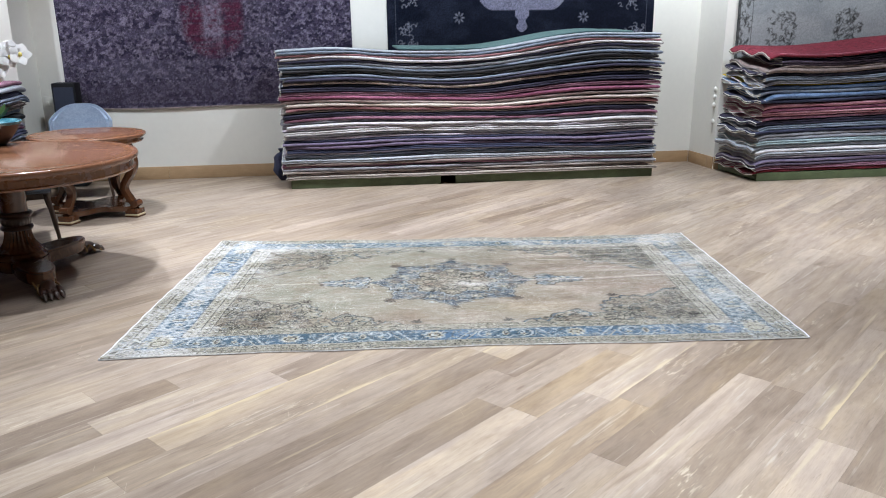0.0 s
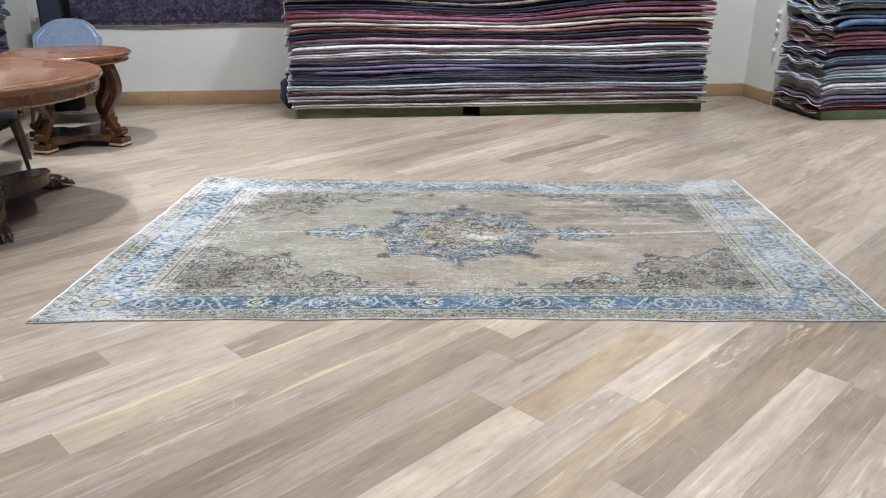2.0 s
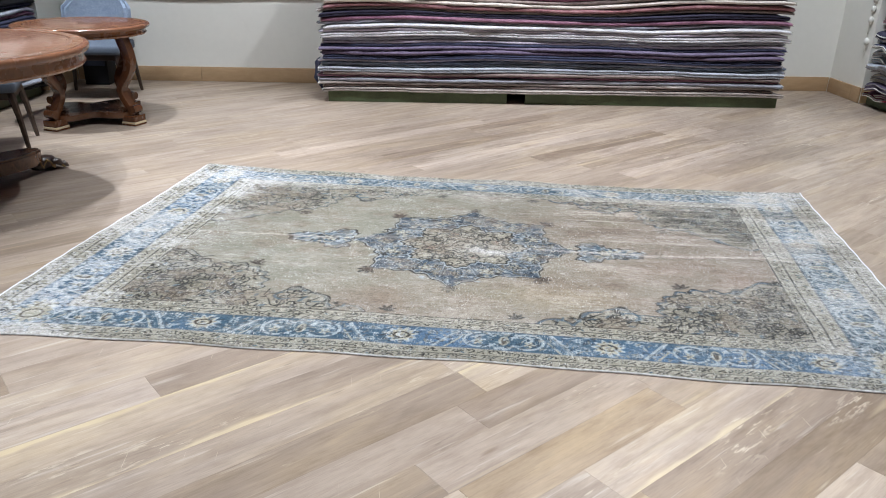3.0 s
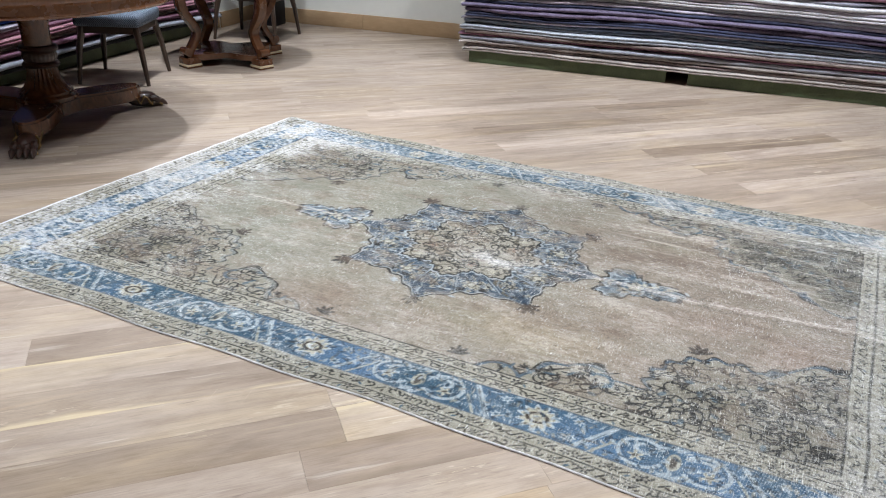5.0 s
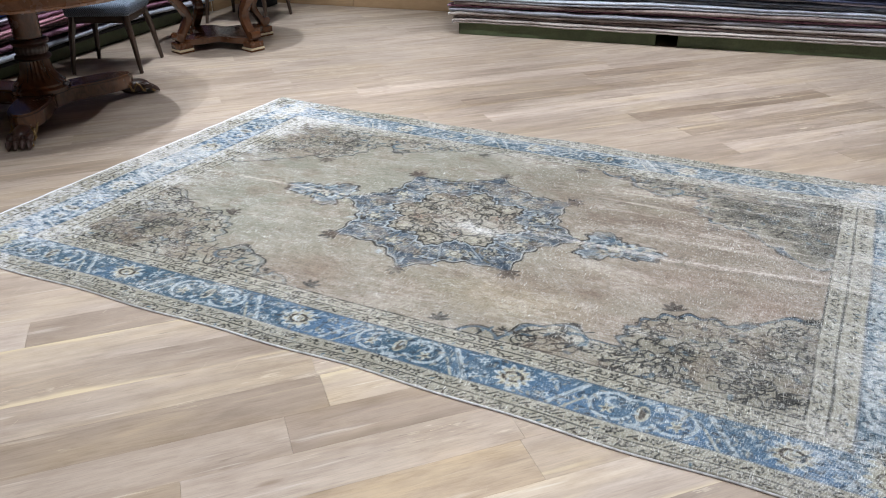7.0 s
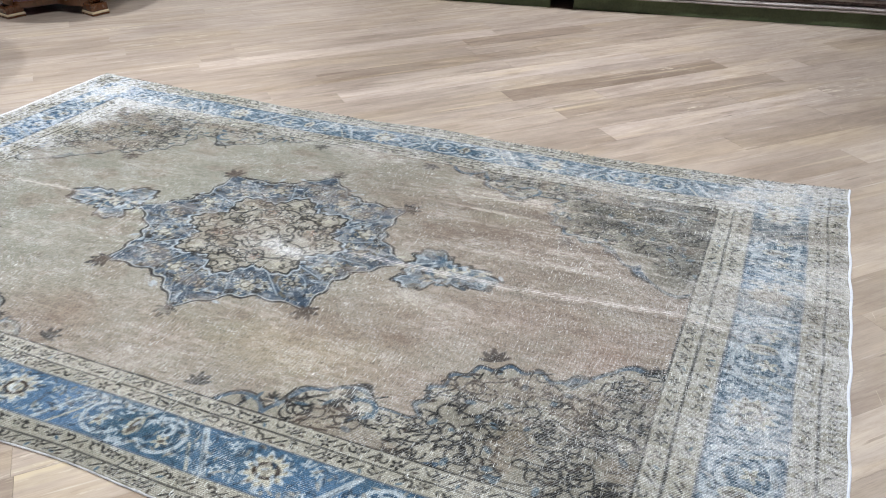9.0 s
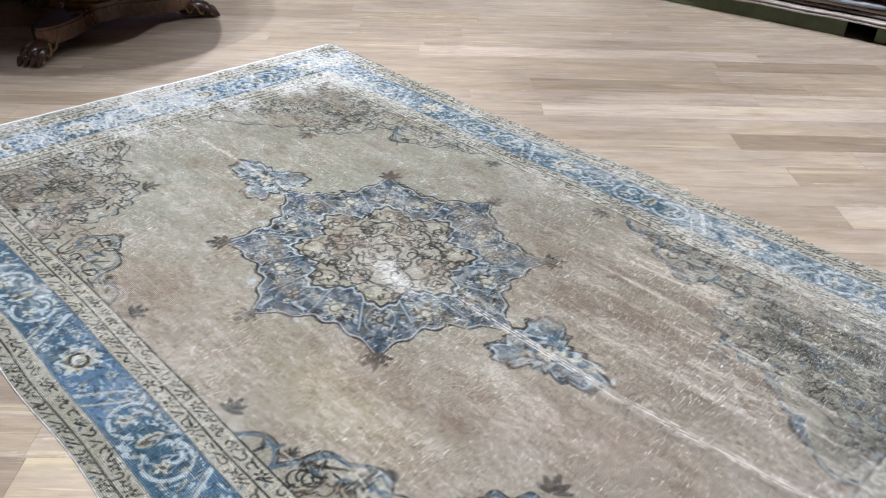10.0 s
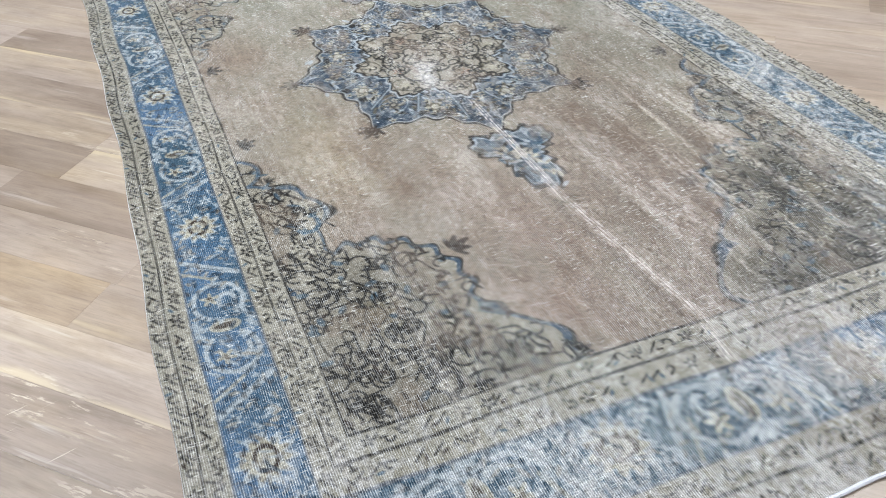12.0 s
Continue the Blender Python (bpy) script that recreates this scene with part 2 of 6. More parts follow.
def pile(name, weave=0.0):
    """Knotted pile: colours from the mesh, thread lines and worn specks from noise."""
    m, nt, b = material(name, 0.92, 0, 0.12)
    at = nt.nodes.new("ShaderNodeAttribute")
    at.attribute_name = "dye"
    col = at.outputs["Color"]
    if weave:
        obj = coords(nt)
        warp = N(nt, "ShaderNodeTexWave", Scale=weave, Distortion=1.6, Detail=1.0)
        warp.bands_direction = "Y"
        warp.inputs["Detail Scale"].default_value = 0.3
        nt.links.new(obj, warp.inputs["Vector"])
        broken = noisy(nt, coords(nt, "Object", (60, 240, 1)), 1.0, 2, 0.6)
        lines = calc(nt, "MULTIPLY", ramp(nt, [(0.60, (0, 0, 0)), (0.92, (1, 1, 1))], warp.outputs["Fac"]), ramp(nt, [(0.40, (0.1, 0.1, 0.1)), (0.58, (1, 1, 1))], broken))
        patch = ramp(nt, [(0.48, (0.04, 0.04, 0.04)), (0.68, (1, 1, 1))], noisy(nt, coords(nt, "Object", (1.0, 2.2, 1.0)), 4.5, 6, 0.75))
        sep = nt.nodes.new("ShaderNodeSeparateXYZ")
        nt.links.new(obj, sep.inputs[0])
        ends = ramp(nt, [(0.66, (0, 0, 0)), (0.90, (0.95, 0.95, 0.95))], calc(nt, "MULTIPLY_ADD", sep.outputs[0], 0.25, 0.5))
        bare = calc(nt, "MULTIPLY", ends, ramp(nt, [(0.35, (0.2, 0.2, 0.2)), (0.6, (1, 1, 1))], noisy(nt, obj, 7.0, 4, 0.7)))
        worn = calc(nt, "MULTIPLY", lines, calc(nt, "MAXIMUM", patch, bare))
        col = mix(nt, calc(nt, "MULTIPLY", worn, 0.60), col, (0.78, 0.78, 0.77))
        groove = ramp(nt, [(0.15, (0.55, 0.55, 0.55)), (0.55, (1, 1, 1))], warp.outputs["Fac"])
        col = mix(nt, calc(nt, "MULTIPLY", ends, 0.6), col, mix(nt, 1.0, col, groove, "MULTIPLY"))
        where = ramp(nt, [(0.42, (0.08, 0.08, 0.08)), (0.62, (1, 1, 1))], noisy(nt, obj, 3.2, 5, 0.7))
        where = calc(nt, "MAXIMUM", where, ramp(nt, [(0.52, (0, 0, 0)), (0.74, (0.45, 0.45, 0.45))], calc(nt, "MULTIPLY_ADD", sep.outputs[0], 0.25, 0.5)))
        pits = noisy(nt, coords(nt, "Object", (240, 60, 1)), 1.0, 3, 0.6)
        col = mix(nt, 1.0, col, ramp(nt, [(0.34, (0.62, 0.61, 0.60)), (0.47, (1, 1, 1))], pits), "MULTIPLY")
        for size, cut, amount in (((60, 330, 1), 0.660, 0.45), ((300, 36, 1), 0.625, 0.55), ((200, 24, 1), 0.650, 0.55), ((120, 170, 1), 0.69, 0.85)):
            dash = noisy(nt, coords(nt, "Object", size), 1.0, 2, 0.5)
            f = ramp(nt, [(cut, (0, 0, 0)), (cut + 0.04, (amount,) * 3)], dash)
            col = mix(nt, calc(nt, "MULTIPLY", f, where), col, (0.72, 0.71, 0.67))
        knot = noisy(nt, coords(nt, "Object", (1, 1, 1)), 260.0, 3, 0.7)
        col = mix(nt, 1.0, col, ramp(nt, [(0.30, (0.66, 0.66, 0.66)), (0.5, (0.98, 0.98, 0.98)), (0.70, (1.25, 1.25, 1.25))], knot), "MULTIPLY")
        dim = noisy(nt, coords(nt, "Object", (34, 44, 1)), 1.0, 4, 0.75)
        col = mix(nt, 1.0, col, ramp(nt, [(0.30, (0.76, 0.75, 0.73)), (0.5, (0.99, 0.99, 0.99)), (0.7, (1.13, 1.13, 1.13))], dim), "MULTIPLY")
        bump(nt, b, calc(nt, "MULTIPLY_ADD", warp.outputs["Fac"], 0.5, knot), 0.7, 0.003)
    else:
        bump(nt, b, noisy(nt, coords(nt), 260.0, 2), 0.5, 0.003)
    nt.links.new(col, b.inputs["Base Color"])
    b.inputs["Sheen Weight"].default_value = 0.03
    return m


M_FLOOR = floor_wood("limed_oak_board", True)
M_FLOOR_REST = floor_wood("limed_oak_rest", False)
M_FLOOR_LIGHT = floor_wood("limed_oak_light_board", True, (1.20, 1.22, 1.25))
M_FLOOR_DARK = floor_wood("limed_oak_dark_board", True, (0.77, 0.74, 0.71))
M_FLOOR_AMBER = floor_wood("limed_oak_amber_board", True, (0.98, 0.93, 0.82))
M_FLOOR_SAP = [floor_wood("limed_oak_sap_board", True, sap_at=0), floor_wood("limed_oak_sap_board_high", True, sap_at=1)]
M_SUB = plain("subfloor", (0.10, 0.07, 0.05), 0.9)
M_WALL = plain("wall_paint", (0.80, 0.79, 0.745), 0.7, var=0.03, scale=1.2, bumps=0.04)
# unseen east and south walls, darkened so less light bounces back
M_WALL_DIMMED = plain("unseen_wall_dimmed", (0.42, 0.40, 0.37), 0.7, var=0.03, scale=1.2, bumps=0.04)
# ceiling out of view; its grey is set dark to deepen shadows
M_CEIL = plain("unseen_ceiling_dimmed", (0.16, 0.16, 0.165), 0.8, var=0.02, bumps=0)
M_BASE = table_wood("baseboard_oak", (0.36, 0.23, 0.12), (0.50, 0.34, 0.20), 0.5)
M_TOP = table_wood("mahogany_top", (0.150, 0.062, 0.032), (0.265, 0.118, 0.064), 0.22)
M_RIM = table_wood("walnut_rim", (0.135, 0.052, 0.021), (0.25, 0.102, 0.042), 0.26)
M_DARKWOOD = table_wood("dark_mahogany", (0.018, 0.008, 0.006), (0.055, 0.019, 0.011), 0.36)
M_LEGWOOD = table_wood("carved_walnut", (0.044, 0.017, 0.008), (0.150, 0.056, 0.021), 0.23)
M_GILT = plain("worn_gilt", (0.26, 0.165, 0.070), 0.4, 0.7, 0.35, 30)
M_CREAM = plain("cream_foot_block", (0.62, 0.50, 0.33), 0.5, 0, 0.2)
M_CHAIRLEG = table_wood("chair_leg_wood", (0.028, 0.016, 0.011), (0.06, 0.034, 0.022), 0.4)
M_GREEN = plain("green_painted_wood", (0.085, 0.112, 0.055), 0.55, 0, 0.35, 5, 0.3)
M_BLACK = plain("black_plastic", (0.006, 0.006, 0.008), 0.6, 0, 0.2, spec=0.25)
M_WHITEP = plain("white_plastic", (0.75, 0.74, 0.70), 0.4, 0, 0.03)
M_BIND = plain("white_binding", (0.56, 0.56, 0.60), 0.9, 0, 0.12, 60, 0.4)
M_SELV = plain("worn_selvage", (0.50, 0.49, 0.49), 0.95, 0, 0.5, 40, 0.5)
M_RUG = pile("antique_pile", 66.0)
M_HUNG = pile("hung_pile")
M_VELVET = cloth("blue_grey_velvet", (0.20, 0.25, 0.34), (0.30, 0.36, 0.46), 20)

# ---------------------------------------------------------------- mesh helpers


def part(name, bm, mat, parent=None, label="", smooth=40.0):
    me = bpy.data.meshes.new(name)
    bm.to_mesh(me)
    bm.free()
    if smooth:
        for p in me.polygons:
            p.use_smooth = True
        me.set_sharp_from_angle(angle=radians(smooth))
    me.materials.append(mat)
    ob = new(name, me)
    if parent is not None:
        ob.parent = parent
    if label:
        tagged(ob, label)
    return ob


def thing(name, label, category, m=None, group="", kind=""):
    ob = new(name)
    if m is not None:
        ob.matrix_basis = m
    return tagged(ob, label, category, group, kind)


def box(bm, sx, sy, sz, m=None, bevel=0.0, seg=2):
    r = bmesh.ops.create_cube(bm, size=1.0, matrix=(m or Matrix()) @ Matrix.Diagonal((sx, sy, sz, 1)))
    if bevel:
        es = list({e for v in r["verts"] for e in v.link_edges})
        bmesh.ops.bevel(bm, geom=es, offset=bevel, segments=seg, profile=0.6, affect="EDGES")
    return bm


def boxed(sx, sy, sz, m=None, bevel=0.0, seg=2):
    return box(bmesh.new(), sx, sy, sz, m, bevel, seg)


def lathe(profile, n=32, bm=None, flute=0.0, nflute=0, zone=None, closed=False):
    """Turns (radius, height) pairs about z; a zone of heights may be fluted."""
    bm = bm or bmesh.new()
    rows = []
    for r, z in profile:
        row = []
        for i in range(n):
            a = 2 * math.pi * i / n
            rr = r
            if flute and zone[0] <= z <= zone[1]:
                rr = r * (1 - flute * (0.5 + 0.5 * math.cos(nflute * a)))
            row.append(bm.verts.new((rr * math.cos(a), rr * math.sin(a), z)))
        rows.append(row)
    for a, b in zip(rows, rows[1:]):
        for i in range(n):
            bm.faces.new((a[i], a[(i + 1) % n], b[(i + 1) % n], b[i]))
    if closed:
        for i in range(n):
            bm.faces.new((rows[-1][i], rows[-1][(i + 1) % n], rows[0][(i + 1) % n], rows[0][i]))
    else:
        bm.faces.new(rows[0][::-1])
        bm.faces.new(rows[-1])
    bmesh.ops.recalc_face_normals(bm, faces=bm.faces)
    return bm


def sweep(path, sizes, n=8, square=0.0, bm=None, side=Vector((0, 1, 0))):
    """A tube along a path; sizes give half width (along side) and half depth at each point. square flattens it."""
    bm = bm or bmesh.new()
    rows = []
    path = [Vector(p) for p in path]
    for i, p in enumerate(path):
        d = (path[min(i + 1, len(path) - 1)] - path[max(i - 1, 0)]).normalized()
        s = (side - d * side.dot(d)).normalized()
        q = d.cross(s)
        w, h = sizes[i] if isinstance(sizes[i], tuple) else (sizes[i], sizes[i])
        row = []
        for k in range(n):
            a = 2 * math.pi * (k + 0.5) / n
            c, e = math.cos(a), math.sin(a)
            f = 1.0 / max(abs(c), abs(e)) if square else 1.0
            f = 1 + (f - 1) * square
            row.append(bm.verts.new(p + s * (w * c * f) + q * (h * e * f)))
        rows.append(row)
    for a, b in zip(rows, rows[1:]):
        for k in range(n):
            bm.faces.new((a[k], a[(k + 1) % n], b[(k + 1) % n], b[k]))
    bm.faces.new(rows[0][::-1])
    bm.faces.new(rows[-1])
    bmesh.ops.recalc_face_normals(bm, faces=bm.faces)
    return bm


def ball(bm, p, r, squash=(1, 1, 1), turn=0.0, u=12, v=8):
    bmesh.ops.create_uvsphere(bm, u_segments=u, v_segments=v, radius=r,
                              matrix=Matrix.Translation(p) @ Matrix.Rotation(turn, 4, "Z") @ Matrix.Diagonal((*squash, 1)))


def slab(outline, z0, z1):
    bm = bmesh.new()
    lo = [bm.verts.new((x, y, z0)) for x, y in outline]
    hi = [bm.verts.new((x, y, z1)) for x, y in outline]
    n = len(lo)
    for i in range(n):
        bm.faces.new((lo[i], lo[(i + 1) % n], hi[(i + 1) % n], hi[i]))
    bm.faces.new(lo[::-1])
    bm.faces.new(hi)
    bmesh.ops.recalc_face_normals(bm, faces=bm.faces)
    return bm


# ---------------------------------------------------------------- the room
U0, U1, V0, V1 = -4.65, 7.6, -5.4, 5.575      # inner faces of the outer walls
UL, UR, VN = -3.65, 4.23, 4.95                # the back wall lies in a shallow recess


def wall(name, u0, u1, v0, v1, mat=None, z0=0.0, z1=CEIL):
    bm = boxed(u1 - u0, v1 - v0, z1 - z0)
    ob = part(name, bm, mat or M_WALL, smooth=0)
    ob.matrix_basis = wall_pose((u0 + u1) / 2, (v0 + v1) / 2, (z0 + z1) / 2)
    return tagged(ob, "plain unseen wall, darkened to cut bounced light" if mat is M_WALL_DIMMED else "smooth cream painted plaster wall", "wall", kind="structure")


wall("wall_north", UL - 0.2, UR + 0.2, V1, V1 + 0.2)
wall("wall_north_left", U0 - 0.2, UL, VN, V1, M_WALL)
wall("wall_north_right", UR, U1 + 0.2, VN, V1, M_WALL)
wall("wall_west", U0 - 0.2, U0, V0, VN)
wall("wall_east", U1, U1 + 0.2, V0, VN, M_WALL_DIMMED)
wall("wall_south", U0 - 0.2, U1 + 0.2, V0 - 0.2, V0, M_WALL_DIMMED)
ceil = part("ceiling", boxed(U1 - U0 + 0.4, V1 - V0 + 0.4, 0.15), M_CEIL, smooth=0)
ceil.matrix_basis = wall_pose((U0 + U1) / 2, (V0 + V1) / 2, CEIL + 0.075)
tagged(ceil, "plain unseen ceiling, dark grey to cut bounced light", "ceiling", kind="structure")
sub = part("subfloor", boxed(U1 - U0 + 0.4, V1 - V0 + 0.4, 0.12), M_SUB, smooth=0)
sub.matrix_basis = wall_pose((U0 + U1) / 2, (V0 + V1) / 2, -0.078)
tagged(sub, "dark screed under the oak boards", "floor", kind="structure")


def baseboard(u0, v0, u1, v1, lengths):
    """Oak skirting from one wall corner to another, in boards butted end to end."""
    a, b = W(u0, v0), W(u1, v1)
    d = (b - a).normalized()
    root = thing("baseboard", "plain tan oak baseboard along the wall", "baseboard", kind="structure")
    pos, total = 0.0, (b - a).length
    for ln in lengths + [99]:
        e = min(pos + ln, total)
        ob = part("board", boxed(e - pos - 0.003, 0.018, 0.147, bevel=0.003), M_BASE, root)
        ob.matrix_basis = Matrix.Translation(a + d * (pos + e) / 2 + Vector((0, 0, 0.0745))) @ Matrix.Rotation(math.atan2(d.y, d.x), 4, "Z")
        pos = e
        if pos >= total - 0.01:
            break


baseboard(UL + 0.02, V1 - 0.011, UR - 0.02, V1 - 0.011, [1.26, 2.4, 2.4])
baseboard(UR - 0.011, V1 - 0.02, UR - 0.011, VN, [0.45])
baseboard(UR, VN - 0.011, U1, VN - 0.011, [2.0])
baseboard(UL + 0.011, V1 - 0.02, UL + 0.011, VN, [1.0])
baseboard(U0, VN - 0.011, UL, VN - 0.011, [1.5])
baseboard(U0 + 0.011, V0, U0 + 0.011, VN - 0.03, [3.0, 3.0, 3.0])

# ---------------------------------------------------------------- furniture


def round_tabletop(root, r, z, thick=0.035, apron=0.07):
    part("tabletop", lathe([(r - 0.06, z - thick), (r - 0.006, z - thick), (r, z - thick * 0.7), (r, z - thick * 0.35), (r - 0.006, z - 0.004), (r - 0.016, z), (0.02, z)], 72),
         M_TOP, root, "polished red mahogany round top")
    part("crossband", lathe([(r - 0.085, z + 0.0002), (r - 0.085, z + 0.0012), (r - 0.03, z + 0.0012), (r - 0.03, z + 0.0002)], 72, closed=True), M_RIM, root, "darker veneer band round the top")
    part("apron", lathe([(r - 0.07, z - thick - apron), (r - 0.035, z - thick - apron), (r - 0.026, z - thick - apron + 0.012), (r - 0.034, z - thick - apron + 0.02),
                         (r - 0.034, z - thick - 0.014), (r - 0.022, z - thick - 0.002), (r - 0.07, z - thick - 0.002)], 72, closed=True), M_RIM, root, "curved wooden apron")


def claw_foot(root, ang, rad):
    bm = bmesh.new()
    c, s = math.cos(ang), math.sin(ang)

    def at(f, l, h):
        return Vector((c * (rad + f) - s * l, s * (rad + f) + c * l, h))
    ball(bm, at(-0.035, 0, 0.056), 0.056, (1.75, 0.9, 0.86), ang)
    foot = part("claw_foot", bm, M_DARKWOOD, root, "carved lion paw foot")
    for k in range(4):
        l = (k - 1.5) * 0.032
        pts = [at(0.0, l * 0.9, 0.060), at(0.025, l, 0.060), at(0.045, l, 0.050), at(0.058, l * 1.05, 0.036), at(0.075, l * 1.08, 0.034), at(0.092, l * 1.1, 0.022), at(0.106, l * 1.1, 0.008)]
        part("toe", sweep(pts, [0.014, 0.021, 0.022, 0.016, 0.019, 0.013, 0.005], 8, side=Vector((-s, c, 0))), M_DARKWOOD, foot)
    for sgn in (1, -1):
        pts = [at(-0.12 + 0.19 * k / 14, sgn * (0.055 + 0.012 * math.sin(k)), 0.070 + 0.026 * math.sin(k * 1.25) - 0.0022 * k) for k in range(15)]
        part("gilt_scroll", sweep(pts, [0.005 + 0.0035 * math.sin(k * 1.3) ** 2 for k in range(15)], 6, side=Vector((0, 0, 1))), M_GILT, foot, "worn gilt scrollwork")


def pedestal_table(m, r, z, a0, rfoot):
    root = thing("pedestal_table", "round reddish mahogany pedestal table with three carved claw feet", "table", m)
    round_tabletop(root, r, z, 0.04, 0.075)
    n = 96
    outline = []
    for i in range(n):
        a = 2 * math.pi * i / n
        w = (0.5 + 0.5 * math.cos(3 * (a - a0))) ** 3.4
        rr = 0.165 + (rfoot - 0.07 - 0.165) * w
        outline.append((rr * math.cos(a), rr * math.sin(a)))
    bm = slab(outline, 0.064, 0.155)
    bmesh.ops.bevel(bm, geom=[e for e in bm.edges if abs(e.verts[0].co.z - e.verts[1].co.z) < 1e-4], offset=0.012, segments=2, affect="EDGES")
    part("platform_base", bm, M_LEGWOOD, root, "dark three-armed concave platform")
    prof = [(0.165, 0.15), (0.165, 0.17), (0.146, 0.184), (0.148, 0.198), (0.122, 0.22), (0.102, 0.25), (0.091, 0.28), (0.085, 0.31), (0.083, 0.338)]
    part("column_foot", lathe(prof, 96, flute=0.10, nflute=24, zone=(0.22, 0.35)), M_LEGWOOD, root, "fluted tapering lower column")
    part("collar", lathe([(0.075, 0.336), (0.097, 0.340), (0.103, 0.352), (0.097, 0.364), (0.086, 0.372), (0.093, 0.384), (0.096, 0.408), (0.090, 0.422), (0.102, 0.432),
                          (0.107, 0.446), (0.099, 0.460), (0.080, 0.466)], 96, flute=0.05, nflute=24, zone=(0.378, 0.418)), M_DARKWOOD, root, "turned beaded collar")
    part("column", lathe([(0.082, 0.464), (0.081, 0.52), (0.086, 0.63), (0.10, z - 0.11), (0.2, z - 0.10), (0.2, z - 0.045)], 10), M_LEGWOOD, root, "faceted upper column")
    for k in range(3):
        claw_foot(root, a0 + k * 2 * math.pi / 3, rfoot - 0.03)
    return root


def scroll_table(m, r, z, half):
    """Four S-scroll legs on a square concave platform with block feet."""
    root = thing("scroll_leg_table", "round mahogany table on four carved scroll legs and a platform base", "table", m)
    round_tabletop(root, r, z, 0.03, 0.05)
    n, outline = 64, []
    for i in range(n):
        a = 2 * math.pi * i / n
        w = abs(math.sin(2 * a)) ** 2.2
        rr = half * 0.72 + (half * 1.38 - half * 0.72) * w
        outline.append((rr * math.cos(a), rr * math.sin(a)))
    bm = slab(outline, 0.055, 0.10)
    bmesh.ops.bevel(bm, geom=[e for e in bm.edges if abs(e.verts[0].co.z - e.verts[1].co.z) < 1e-4], offset=0.006, segments=2, affect="EDGES")
    part("platform_base", bm, M_LEGWOOD, root, "shaped polished platform shelf")
    for k in range(4):
        a = math.pi / 4 + k * math.pi / 2
        turn = Matrix.Rotation(a, 4, "Z")
        rr = half * 1.414
        foot = part("block_foot", boxed(0.125, 0.125, 0.05, turn @ Matrix.Translation((rr, 0, 0.055)), 0.008), M_LEGWOOD, root)
        part("foot_pad", boxed(0.132, 0.132, 0.015, turn @ Matrix.Translation((rr, 0, 0.0222)), 0.004), M_CREAM, foot, "worn cream edge under the block")
        part("foot_plinth", boxed(0.13, 0.13, 0.013, turn @ Matrix.Translation((rr, 0, 0.0075)), 0.003), M_LEGWOOD, foot)
        pts, size = [], []
        for i in range(25):
            f = i / 24
            x = rr + 0.025 - 0.105 * math.exp(-((f - 0.30) / 0.20) ** 2) + 0.03 * math.exp(-((f - 0.72) / 0.2) ** 2) - 0.05 * f ** 3
            pts.append((x, 0, 0.08 + f * (z - 0.155)))
            size.append((0.038, 0.022 + 0.022 * f))
        bm = sweep(pts, size, 12, 0.6)
        for sx, sz, sr in ((rr + 0.030, 0.125, 0.032),):
            r0 = bmesh.ops.create_cone(bm, cap_ends=True, segments=20, radius1=sr, radius2=sr, depth=0.085,
                                       matrix=Matrix.Translation((sx, 0, sz)) @ Matrix.Rotation(math.pi / 2, 4, "X"))
        bm.transform(turn)
        part("scroll_leg", bm, M_LEGWOOD, root, "carved S-scroll leg")
    return root


def cushion_check():
    m, nt, b = material("checked_blue_upholstery", 0.9, 0, 0.2)
    v = coords(nt)
    ck = N(nt, "ShaderNodeTexChecker", Scale=150.0)
    ck.inputs["Color1"].default_value, ck.inputs["Color2"].default_value = (0.045, 0.06, 0.085, 1), (0.17, 0.20, 0.25, 1)
    nt.links.new(v, ck.inputs[0])
    col = mix(nt, calc(nt, "MULTIPLY", noisy(nt, v, 40.0), 0.5), ck.outputs[0], (0.12, 0.14, 0.18))
    nt.links.new(col, b.inputs["Base Color"])
    bump(nt, b, ck.outputs[1], 0.4, 0.002)
    return m


M_CHECK = cushion_check()


